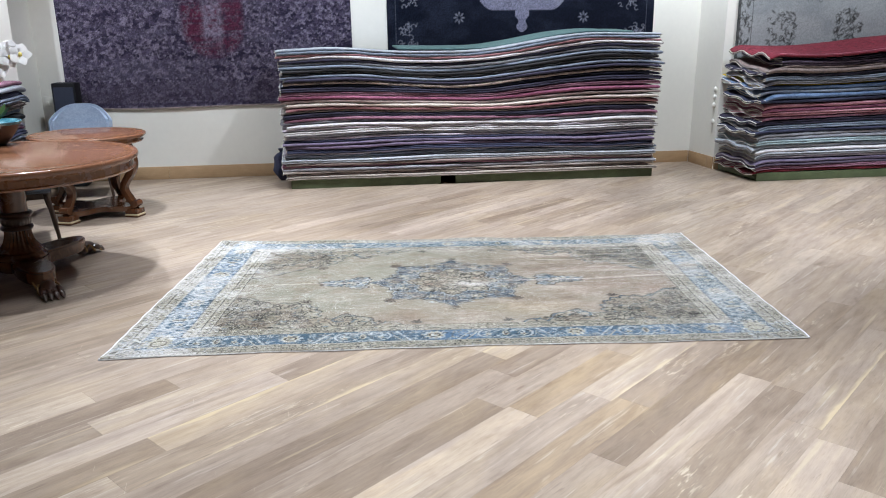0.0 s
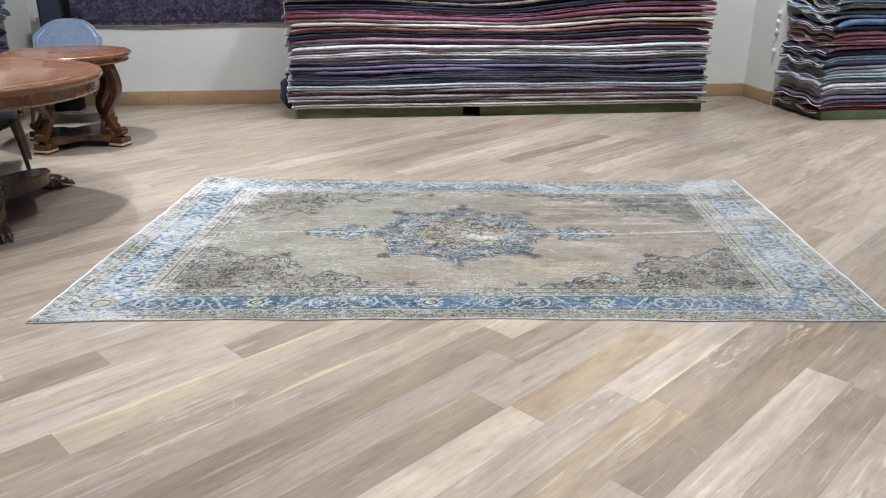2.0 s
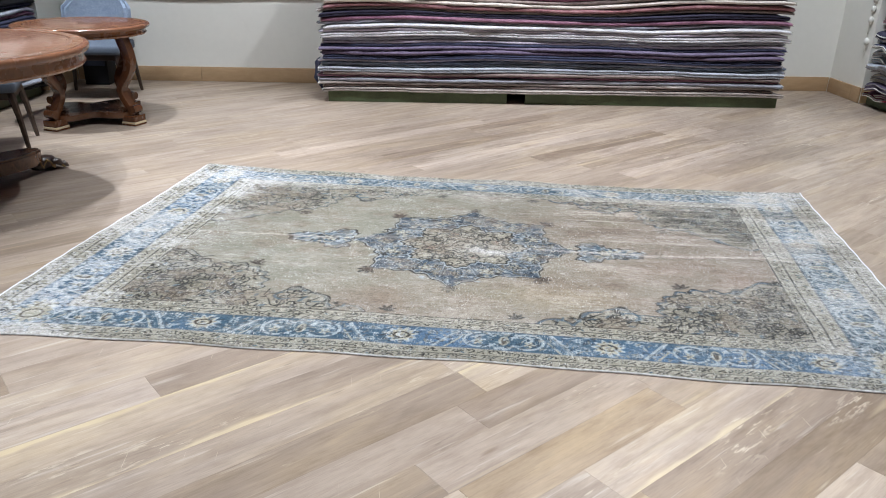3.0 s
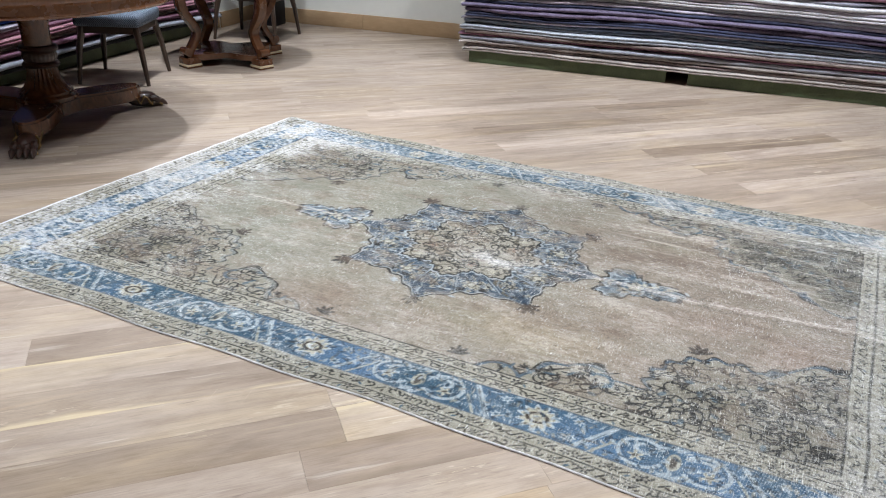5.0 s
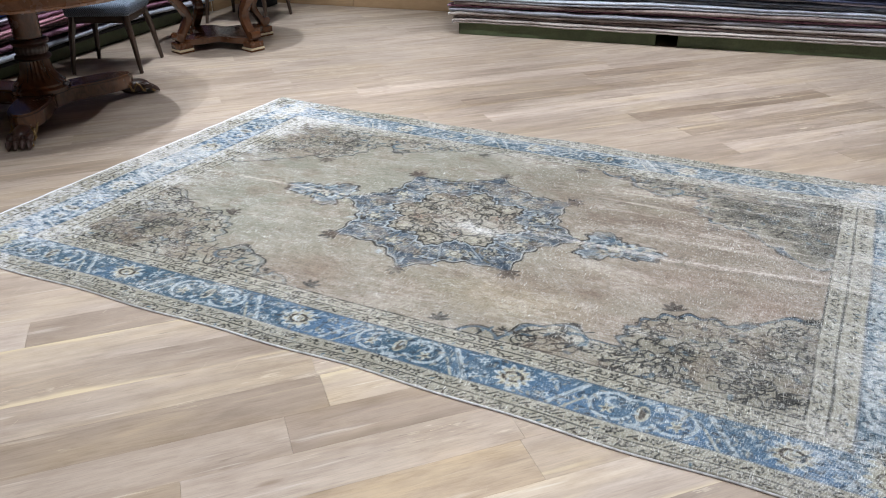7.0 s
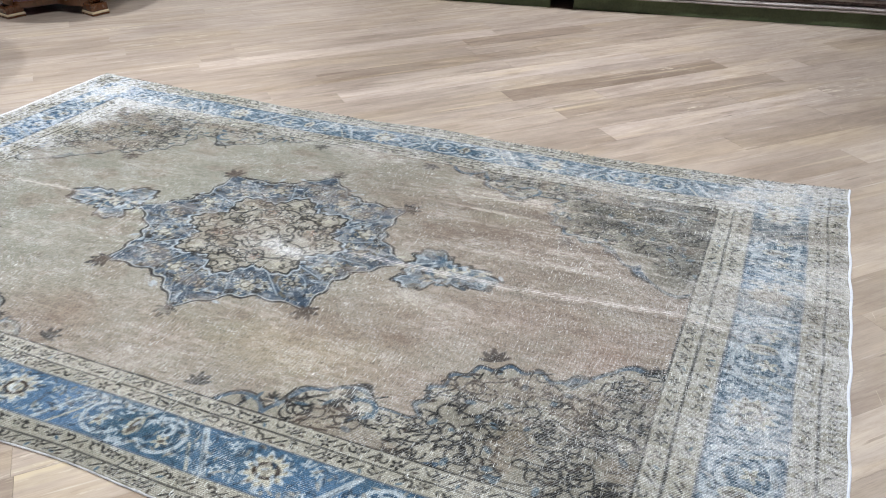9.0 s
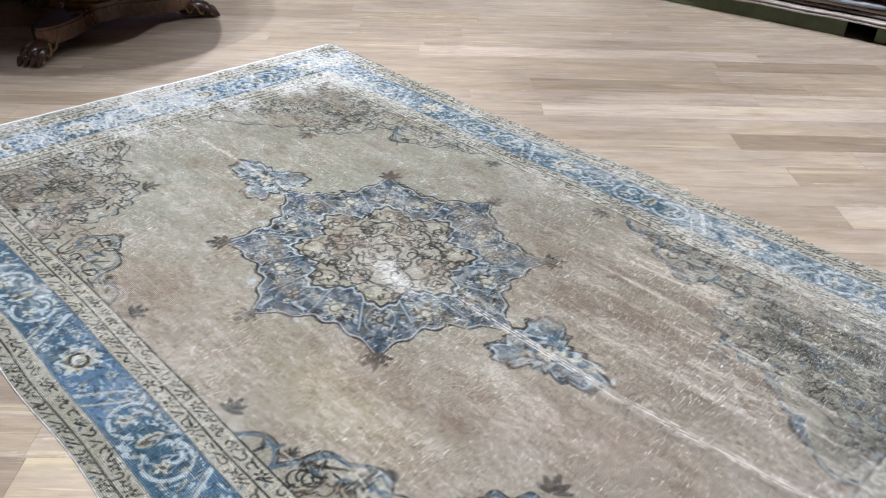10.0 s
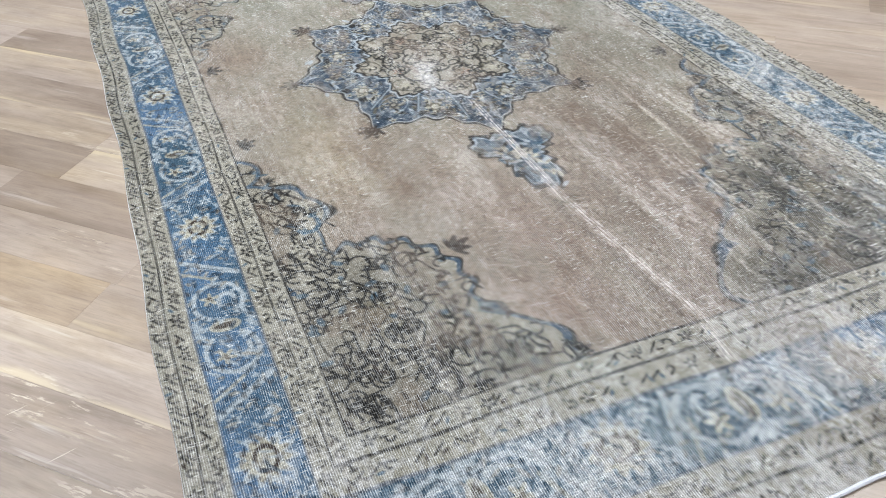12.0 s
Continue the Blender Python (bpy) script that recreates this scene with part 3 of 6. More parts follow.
def dining_chair(m, w=0.47, d=0.46, seat=0.49, top=0.92, cover=None):
    """Upholstered chair; its back is at -y."""
    root = thing("dining_chair", "upholstered blue-grey dining chair with dark tapered wooden legs", "chair", m, group="chairs round the tables")
    bm = boxed(w, d, 0.085, Matrix.Translation((0, 0, seat - 0.045)), 0.03, 3)
    for v in bm.verts:
        if v.co.z > seat - 0.03:
            v.co.z += 0.018 * (1 - (2 * v.co.x / w) ** 2) * (1 - (2 * v.co.y / d) ** 2)
    part("seat", bm, cover or M_CHECK, root, "checked blue-grey upholstered seat")
    part("seat_frame", boxed(w - 0.05, d - 0.05, 0.05, Matrix.Translation((0, 0, seat - 0.11)), 0.006), M_CHAIRLEG, root)
    for sx in (1, -1):
        for sy in (1, -1):
            pts = [(sx * (w / 2 - 0.045), sy * (d / 2 - 0.045), seat - 0.09), (sx * (w / 2 - 0.02), sy * (d / 2 - 0.015), 0.25), (sx * (w / 2 + 0.005), sy * (d / 2 + 0.015), 0.002)]
            part("leg", sweep(pts, [0.026, 0.020, 0.013], 8, 0.8), M_CHAIRLEG, root)
    bm = bmesh.new()
    nu, nv = 28, 8
    grid = []
    for j in range(nv + 1):
        f = j / nv
        row = []
        for i in range(nu + 1):
            a = (i / nu - 0.5) * math.radians(150)
            rad = w * 0.55
            hz = seat + 0.0 + f * (top - seat) * (1 - 0.36 * abs(math.sin(a)) ** 3)
            row.append((rad * math.sin(a), -d / 2 + 0.20 - rad * 0.95 * math.cos(a) - 0.06 * f, hz))
        grid.append(row)
    vs = [[bm.verts.new(p) for p in row] for row in grid]
    for j in range(nv):
        for i in range(nu):
            bm.faces.new((vs[j][i], vs[j][i + 1], vs[j + 1][i + 1], vs[j + 1][i]))
    bmesh.ops.recalc_face_normals(bm, faces=bm.faces)
    bmesh.ops.solidify(bm, geom=bm.faces[:], thickness=0.065)
    bmesh.ops.bevel(bm, geom=[e for e in bm.edges if e.calc_face_angle(0) > 1.0], offset=0.028, segments=4, affect="EDGES")
    part("backrest", bm, M_VELVET, root, "rounded blue-grey velvet tub back")
    return root


pedestal_table(pose(-2.95, 1.425, 0), 0.82, 0.84, radians(-51), 0.63)
scroll_table(pose(-3.19, 3.37, 0, 0, 0, 30), 0.50, 0.76, 0.28)
dining_chair(pose(-3.43, 2.46, 0, 0, 0, -63))
dining_chair(Matrix.Translation(W(-3.08, 4.72)) @ Matrix.Rotation(ANG + math.pi + 0.1, 4, "Z"), w=0.60, d=0.52, top=0.925)

# ---------------------------------------------------------------- stacks of rugs
STACK_COLOURS = {
    "cream": ((0.363, 0.313, 0.281), (0.594, 0.539, 0.495)), "white": ((0.314, 0.308, 0.337), (0.604, 0.593, 0.616)), "lilac": ((0.287, 0.258, 0.333), (0.528, 0.494, 0.574)),
    "grey": ((0.202, 0.214, 0.256), (0.381, 0.399, 0.458)), "slate": ((0.092, 0.114, 0.158), (0.224, 0.265, 0.337)), "teal": ((0.15, 0.21, 0.24), (0.33, 0.41, 0.44)), "sea": ((0.07, 0.13, 0.135), (0.12, 0.2, 0.2)), "mist": ((0.196, 0.224, 0.269), (0.436, 0.459, 0.517)),
    "night": ((0.015, 0.015, 0.027), (0.051, 0.048, 0.083)), "violet": ((0.063, 0.048, 0.088), (0.162, 0.137, 0.205)), "wine": ((0.105, 0.027, 0.06), (0.3, 0.112, 0.18)), "rust": ((0.130, 0.048, 0.060), (0.360, 0.190, 0.205)),
    "navy": ((0.017, 0.020, 0.045), (0.050, 0.055, 0.098)), "blue": ((0.037, 0.075, 0.163), (0.163, 0.237, 0.388)), "purple": ((0.054, 0.035, 0.072), (0.164, 0.132, 0.196)),
    "plum": ((0.128, 0.053, 0.09), (0.33, 0.173, 0.24)), "pink": ((0.27, 0.101, 0.149), (0.54, 0.297, 0.338)), "red": ((0.035, 0.004, 0.01), (0.22, 0.03, 0.048)),
    "brown": ((0.115, 0.084, 0.084), (0.297, 0.236, 0.223)), "black": ((0.012, 0.012, 0.015), (0.04, 0.04, 0.045)), "mixed": ((0.026, 0.026, 0.065), (0.546, 0.468, 0.39)),
    "taupe": ((0.221, 0.194, 0.183), (0.399, 0.354, 0.332)), "yellow": ((0.45, 0.33, 0.02), (0.6, 0.45, 0.05)), "cobalt": ((0.02, 0.05, 0.28), (0.05, 0.11, 0.42)),
}
M_STACK = {k: cloth("stack_" + k, a, b, 50 if k == "red" else 34) for k, (a, b) in STACK_COLOURS.items()}
M_FRINGE = [plain("fringe_cream", (0.50, 0.47, 0.42), 0.95, 0, 0.25, 60), plain("fringe_white", (0.66, 0.66, 0.66), 0.95, 0, 0.2, 60), plain("fringe_grey", (0.24, 0.22, 0.22), 0.95, 0, 0.3, 60)]
WORDS = {"mist": "pale blue-grey", "sea": "muted teal", "mixed": "navy and cream patterned", "white": "off-white", "slate": "slate blue-grey", "teal": "pale teal", "night": "near-black blue", "wine": "dark wine red", "rust": "faded rust pink"}


def folded_rug(colour, length, depth, z0, thick, wave, rng, m, group, droop=0.0, label="", fringe=(), curl=0.0):
    """One rug folded over, folds to the front (-y): a closed section with one or two rounded lips, run along x over a wavy bed."""
    bm = bmesh.new()
    lips = rng.choice((1, 2, 2)) if thick > 0.036 else 1
    h = thick / lips / 2
    ys = [depth * k / 7 for k in range(7, 0, -1)]
    prof = [(y, 0.0) for y in ys]
    for lip in range(lips):
        set_back = rng.uniform(0, 0.016)
        for k in range(0, 7):
            a = -math.pi / 2 - math.pi * k / 6
            prof.append((set_back + h + h * math.cos(a) * 1.7, (2 * lip + 1) * h + h * math.sin(a)))
    prof += [(y, thick) for y in ys[::-1]]
    n = max(14, int(length / 0.06))
    p1, p2, p3, p4 = (rng.uniform(0, 6.3) for _ in range(4))

    def bend(x, y, z):
        off = 0.010 * math.sin(x * 2.1 + p1) + 0.005 * math.sin(x * 5.3 + p2) + 0.004 * math.sin(x * 13 + p3) + 0.002 * math.sin(x * 29 + p1)
        lift = 0.0014 * math.sin(x * 3.7 + p3) + 0.0011 * math.sin(x * 12.1 + p4)
        edge = max(0.0, 1 - (length / 2 - abs(x)) / 0.16)
        sag = droop * edge * edge * (0.45 + 0.55 * math.sin(y * 11 + p1) * math.sin(y * 5 + p4))
        out = math.copysign(curl * edge * math.sin(y * 13 + p2), x)
        return Vector((x + out, y + off, z0 + z * (1 + 0.05 * math.sin(x * 2.7 + p2)) + wave(x, z0, y) + lift - sag))
    rows = []
    steps = [length * (i / n - 0.5) for i in range(1, n)]
    ends = ((0.0, 0.45), (0.004, 0.75), (0.013, 0.97), (0.03, 1.0))      # the folded ends round off
    for x, f in [(-length / 2 + e, f) for e, f in ends] + [(x, 1.0) for x in steps] + [(length / 2 - e, f) for e, f in ends[::-1]]:
        rows.append([bm.verts.new(bend(x, y, thick / 2 + (z - thick / 2) * f)) for y, z in prof])
    k = len(prof)
    for a, b in zip(rows, rows[1:]):
        for j in range(k):
            bm.faces.new((a[j], a[(j + 1) % k], b[(j + 1) % k], b[j]))
    bm.faces.new(rows[0][::-1])
    bm.faces.new(rows[-1])
    bmesh.ops.recalc_face_normals(bm, faces=bm.faces)
    ob = part("folded_rug", bm, M_STACK[colour], smooth=75)
    ob.matrix_basis = m
    for sg in fringe:
        for zz in (thick * 0.28, thick * 0.75):
            pts = [bend(sg * length / 2, depth * i / 16, zz) + Vector((sg * 0.003, -0.002, 0)) for i in range(17)]
            part("fringe", sweep(pts, [rng.uniform(0.0035, 0.0065) for _ in pts], 5, side=Vector((0, 0, 1))), M_FRINGE[rng.randrange(3)], ob, "pale knotted end fringe")
    return tagged(ob, label or "folded " + WORDS.get(colour, colour) + " wool rug lying in a stack", "rug", group)


def pallet(m, length, depth, gaps, group):
    root = thing("pallet", "low green painted wooden pallet under stacked rugs", "pallet", m, group)
    edges = [0.0] + [g for pair in gaps for g in pair] + [length]
    for a, b in zip(edges[::2], edges[1::2]):
        part("front_board", boxed(b - a, 0.03, 0.095, Matrix.Translation(((a + b) / 2, 0.015, 0.0485)), 0.003), M_GREEN, root)
        part("deck", boxed(b - a, depth - 0.032, 0.02, Matrix.Translation(((a + b) / 2, depth / 2 + 0.016, 0.085)), 0.002), M_GREEN, root)
    for e in (edges[0] + 0.02, edges[-1] - 0.02):
        part("side_board", boxed(0.03, depth - 0.034, 0.07, Matrix.Translation((e, depth / 2 + 0.016, 0.037)), 0.002), M_GREEN, root)
    return root


def ease(x, a, b):
    t = min(1, max(0, (x - a) / (b - a)))
    return t * t * (3 - 2 * t)


def main_wave(x, z, y):
    # the bed rises to one end and sags before it, more so higher up
    up = ease(z, 0.55, 1.45)
    return up * (0.19 * ease(x, -0.1, 1.6) + 0.035 * math.exp(-((x + 1.45) / 0.45) ** 2) - 0.02 * math.exp(-((x + 0.3) / 0.5) ** 2)) + ease(z, 0.12, 0.4) * (0.011 * math.sin(1.9 * x + z * 5) + 0.005 * math.sin(4.3 * x + z * 11))


rng = random.Random(5)
STACK_U, STACK_V = -0.95, 4.63
pallet(wall_pose(STACK_U, STACK_V), 4.21, 0.84, [(1.66, 1.83)], "main rug stack")
# from the floor up: colour and how thick it lies against the others
COLS = [("taupe", 1.1), ("brown", 0.7), ("taupe", 0.8), ("grey", 1.0), ("plum", 0.6), ("brown", 0.9), ("mist", 1.2), ("grey", 0.6), ("slate", 0.7), ("lilac", 0.6), ("navy", 1.1),
        ("purple", 1.1), ("violet", 0.9), ("navy", 0.6), ("lilac", 0.8), ("grey", 0.8), ("white", 1.2), ("lilac", 0.7), ("white", 1.0), ("grey", 0.7), ("plum", 1.0), ("night", 1.1),
        ("taupe", 0.7), ("rust", 1.0), ("cream", 1.0), ("brown", 0.9), ("wine", 1.2), ("plum", 1.1), ("night", 1.2), ("navy", 0.7), ("mixed", 1.0), ("night", 0.9), ("slate", 0.9),
        ("grey", 0.7), ("black", 0.9), ("slate", 1.0), ("grey", 0.8), ("night", 0.8), ("white", 0.9), ("rust", 0.7), ("slate", 0.8), ("mist", 0.8)]
z, mid = 0.10, wall_pose(STACK_U + 2.105, STACK_V)
per = (1.47 - 0.10) / sum(k for _, k in COLS)
for i, (c, k) in enumerate(COLS):
    th = per * k
    proud = rng.uniform(-0.065, -0.045) if k >= 0.9 else rng.uniform(-0.040, -0.010)       # thin rugs lie further back
    folded_rug(c, 4.23 + rng.uniform(-0.06, 0.05), 0.78 + rng.uniform(-0.05, 0.02), z, th * 0.95, main_wave, rng,
               mid @ Matrix.Translation((rng.uniform(-0.055, -0.005), proud, 0)), "main rug stack", droop=0.016, fringe=(1, -1), curl=0.014)
    z += th
folded_rug("sea", 2.75, 0.55, z, 0.022, lambda x, zz, y: main_wave(x + 0.5, 1.45, y) + 0.05 * y, rng, mid @ Matrix.Translation((0.5, 0.24, 0)), "main rug stack",
           label="pale teal rug lying flat on top of the stack")


def right_wave(x, z, y):
    up = ease(z, 0.2, 1.2)
    return up * (0.10 * ease(x, -0.9, 0.9) + 0.09 * ease(y, 0, 0.8)) + 0.012 * math.sin(2.3 * x + z * 4) * (0.3 + up)


COLS = [("red", 0.8), ("plum", 0.9), ("violet", 1.6), ("lilac", 0.7), ("mist", 0.9), ("white", 0.8), ("mist", 1.0), ("teal", 1.0), ("grey", 0.8), ("mist", 0.8), ("navy", 0.8), ("slate", 1.0),
        ("night", 1.2), ("plum", 0.8), ("pink", 1.0), ("wine", 0.8), ("pink", 1.1), ("navy", 0.9), ("blue", 1.2), ("slate", 0.8), ("blue", 0.8), ("yellow", 0.5), ("mist", 0.9), ("slate", 0.9), ("night", 0.8), ("brown", 1.1)]
pallet(wall_pose(4.26, 4.05), 2.6, 0.84, [], "right rug stack")
mid = wall_pose(4.26 + 1.3, 4.05)
z = 0.10
per = (1.25 - 0.10) / sum(k for _, k in COLS)
for c, k in COLS:
    th = per * k
    folded_rug(c, 2.66 + rng.uniform(-0.03, 0.04), 0.82 + rng.uniform(-0.05, 0.0), z, th * 0.93, right_wave, rng,
               mid @ Matrix.Translation((rng.uniform(-0.04, 0.03) + (0.03 if c == "yellow" else 0), rng.uniform(-0.05, 0.0) + (0.07 if c == "yellow" else 0), 0)), "right rug stack",
               droop=0.055, fringe=(-1,), curl=0.022)
    z += th
for c, th in (("brown", 0.03), ("violet", 0.055), ("night", 0.04)):
    folded_rug(c, 2.5, 0.8, z, th * 0.97, right_wave, rng, mid @ Matrix.Translation((0.10, -0.02, 0)), "right rug stack", droop=0.05, fringe=(-1,), curl=0.015)
    z += th
top = folded_rug("red", 2.62, 0.84, z, 0.03, right_wave, rng, mid @ Matrix.Translation((0, -0.03, 0)), "right rug stack", droop=0.09, fringe=(-1,), curl=0.01,
           label="deep red rug with pale edge line on top of the stack")
line = [Vector((x, 0.05, z + 0.032 + right_wave(x, z, 0.05))) for x in [-1.16 + 0.06 * i for i in range(41)]]
part("edge_line", sweep(line, [(0.006, 0.003)] * 41, 6), M_STACK["pink"], top, "pale pink woven border line")


def left_wave(x, z, y):
    return 0.012 * math.sin(2.3 * x + z * 4)


COLS = "black grey plum plum brown pink plum lilac cobalt navy lilac cobalt black brown slate navy plum grey navy black slate mixed brown slate navy grey plum".split()
pallet(wall_pose(-3.66, 1.4, turn=90), 3.4, 0.84, [], "left rug stack")
mid = wall_pose(-3.62, 1.4 + 1.72, turn=90)
z = 0.10
for c in COLS:
    th = rng.uniform(0.03, 0.052)
    folded_rug(c, 3.42 + rng.uniform(-0.06, 0.05), 0.84 + rng.uniform(-0.05, 0.02), z, th * 0.97, left_wave, rng,
               mid @ Matrix.Translation((rng.uniform(-0.04, 0.04), rng.uniform(-0.06, 0.02), 0)), "left rug stack", droop=0.07, fringe=(1,), curl=0.02)
    z += th

# ---------------------------------------------------------------- knotted patterns


class Canvas:
    """A grid of knots to draw a carpet's pattern on; metres, origin where it is set."""

    def __init__(self, x0, x1, y0, y1, step, base):
        self.xs = np.linspace(x0, x1, int(round((x1 - x0) / step)) + 1)
        self.ys = np.linspace(y0, y1, int(round((y1 - y0) / step)) + 1)
        self.step = step
        self.X, self.Y = np.meshgrid(self.xs, self.ys)
        self.img = np.empty((len(self.ys), len(self.xs), 3))
        self.img[:] = base
        self.rng = np.random.default_rng(7)

    def noise(self, sx, sy, octaves=3):
        """Soft value noise from 0 to 1 with cells of sx by sy metres."""
        out, amp, tot = 0, 1.0, 0
        for _ in range(octaves):
            nx, ny = int((self.xs[-1] - self.xs[0]) / sx) + 3, int((self.ys[-1] - self.ys[0]) / sy) + 3
            g = self.rng.random((ny, nx))
            fx, fy = (self.xs - self.xs[0]) / sx, (self.ys - self.ys[0]) / sy
            ix, iy = fx.astype(int), fy.astype(int)
            ax, ay = fx - ix, (fy - iy)[:, None]
            ax, ay = ax * ax * (3 - 2 * ax), ay * ay * (3 - 2 * ay)
            a = g[np.ix_(iy, ix)] * (1 - ax) + g[np.ix_(iy, ix + 1)] * ax
            b = g[np.ix_(iy + 1, ix)] * (1 - ax) + g[np.ix_(iy + 1, ix + 1)] * ax
            out = out + amp * (a * (1 - ay) + b * ay)
            tot += amp
            amp, sx, sy = amp * 0.55, sx * 0.5, sy * 0.5
        return out / tot

    def lay(self, mask, col):
        m = np.clip(mask, 0, 1)[..., None]
        self.img = self.img * (1 - m) + np.array(col) * m

    def spot(self, cx, cy, r, fn, col, a=1.0):
        """Draws where fn(x, y), a distance inside a shape in metres, is above zero."""
        i0, i1 = np.searchsorted(self.xs, (cx - r, cx + r))
        j0, j1 = np.searchsorted(self.ys, (cy - r, cy + r))
        if i0 >= i1 or j0 >= j1:
            return
        w = (slice(j0, j1), slice(i0, i1))
        m = np.clip(fn(self.X[w] - cx, self.Y[w] - cy) / self.step + 0.5, 0, 1)[..., None] * a
        self.img[w] = self.img[w] * (1 - m) + np.array(col) * m

    def oval(self, cx, cy, rx, ry, ang, col, a=1.0):
        c, s = math.cos(ang), math.sin(ang)
        self.spot(cx, cy, max(rx, ry) + 0.01, lambda x, y: (1 - np.hypot((x * c + y * s) / rx, (y * c - x * s) / ry)) * min(rx, ry), col, a)

    def ring(self, cx, cy, rx, ry, th, ang, col, a=1.0, a0=None, span=None):
        c, s = math.cos(ang), math.sin(ang)

        def fn(x, y):
            p, q = x * c + y * s, y * c - x * s
            d = th / 2 - np.abs(np.hypot(p / rx, q / ry) - 1) * min(rx, ry)
            if span is not None:
                t = (np.arctan2(q, p) - a0) % (2 * math.pi)
                d = np.where(t < span, d, -1)
            return d
        self.spot(cx, cy, max(rx, ry) + th + 0.01, fn, col, a)

    def line(self, x0, y0, x1, y1, th, col, a=1.0):
        mx, my, ln = (x0 + x1) / 2, (y0 + y1) / 2, math.hypot(x1 - x0, y1 - y0)
        dx, dy = (x1 - x0) / max(ln, 1e-6), (y1 - y0) / max(ln, 1e-6)
        self.spot(mx, my, ln / 2 + th, lambda x, y: th / 2 - np.hypot(np.maximum(np.abs(x * dx + y * dy) - ln / 2, 0), y * dx - x * dy), col, a)

    def bloom(self, cx, cy, r, n, ang, col, a=1.0, deep=0.25, sq=1.0):
        def fn(x, y):
            y = y / sq
            return r * (1 - deep + deep * np.cos(n * (np.arctan2(y, x) - ang))) - np.hypot(x, y)
        self.spot(cx, cy, r * max(1, sq) + 0.01, fn, col, a)

    def fan(self, cx, cy, ang, r, col, a=1.0):
        """A small palmette of five pointed leaves."""
        for k in range(-2, 3):
            b = ang + k * 0.62
            l = r * (1 - 0.13 * abs(k))
            self.oval(cx + math.cos(b) * l * 0.5, cy + math.sin(b) * l * 0.5, l * 0.52, l * 0.17, b, col, a)

    def curl(self, cx, cy, r, ang, th, col, a=1.0, flip=1):
        self.ring(cx, cy, r, r, th, 0, col, a, ang, 4.3)
        self.line(cx + r * math.cos(ang), cy + r * math.sin(ang), cx + 2.1 * r * math.cos(ang + flip * 0.7), cy + 2.1 * r * math.sin(ang + flip * 0.7), th, col, a)

    def sheet(self, name, mat, place, drop):
        """The mesh: place(X, Y) gives the three coordinates; drop is the way from face to back."""
        ny, nx = self.X.shape
        co = np.stack(place(self.X, self.Y), -1).reshape(-1, 3)
        idx = np.arange(ny * nx).reshape(ny, nx)
        quads = np.stack([idx[:-1, :-1], idx[:-1, 1:], idx[1:, 1:], idx[1:, :-1]], -1).reshape(-1, 4)
        rim = np.concatenate([idx[0, :-1], idx[:-1, -1], idx[-1, :0:-1], idx[:0:-1, 0]])
        low = co[rim] + np.array(drop)
        k, base = len(rim), ny * nx
        nxt = np.roll(np.arange(k), -1)
        side = np.stack([rim[nxt], rim, base + np.arange(k), base + nxt], -1)
        verts = np.concatenate([co, low])
        faces = np.concatenate([quads, side])
        me = bpy.data.meshes.new(name)
        me.vertices.add(len(verts))
        me.vertices.foreach_set("co", verts.astype(np.float32).ravel())
        me.loops.add(len(faces) * 4)
        me.loops.foreach_set("vertex_index", faces.astype(np.int32).ravel())
        me.polygons.add(len(faces))
        me.polygons.foreach_set("loop_start", np.arange(0, len(faces) * 4, 4, dtype=np.int32))
        me.update(calc_edges=True)
        col = me.attributes.new("dye", "FLOAT_COLOR", "POINT")
        c = np.concatenate([self.img.reshape(-1, 3), self.img.reshape(-1, 3)[rim]])
        col.data.foreach_set("color", np.concatenate([np.clip(c, 0, 1), np.ones((len(c), 1))], 1).astype(np.float32).ravel())
        me.materials.append(mat)
        return new(name, me)


# colours of the wool
BEIGE, OLIVE, BLUE, DEEP = (0.257, 0.242, 0.203), (0.125, 0.118, 0.09), (0.062, 0.117, 0.155), (0.036, 0.066, 0.093)
PALE, CREAM, DARK, BROWN, ROSE, ASH = (0.310, 0.352, 0.360), (0.345, 0.346, 0.290), (0.022, 0.021, 0.018), (0.058, 0.045, 0.035), (0.27, 0.18, 0.135), (0.245, 0.243, 0.212)
LEN, WID = 3.75, 2.29
MBLUE, MDEEP = (0.064, 0.106, 0.143), (0.043, 0.070, 0.098)
HL = LEN / 2
SKEW = 0.11 / WID
CX, CY = -0.045, 1.145       # heart of the medallion


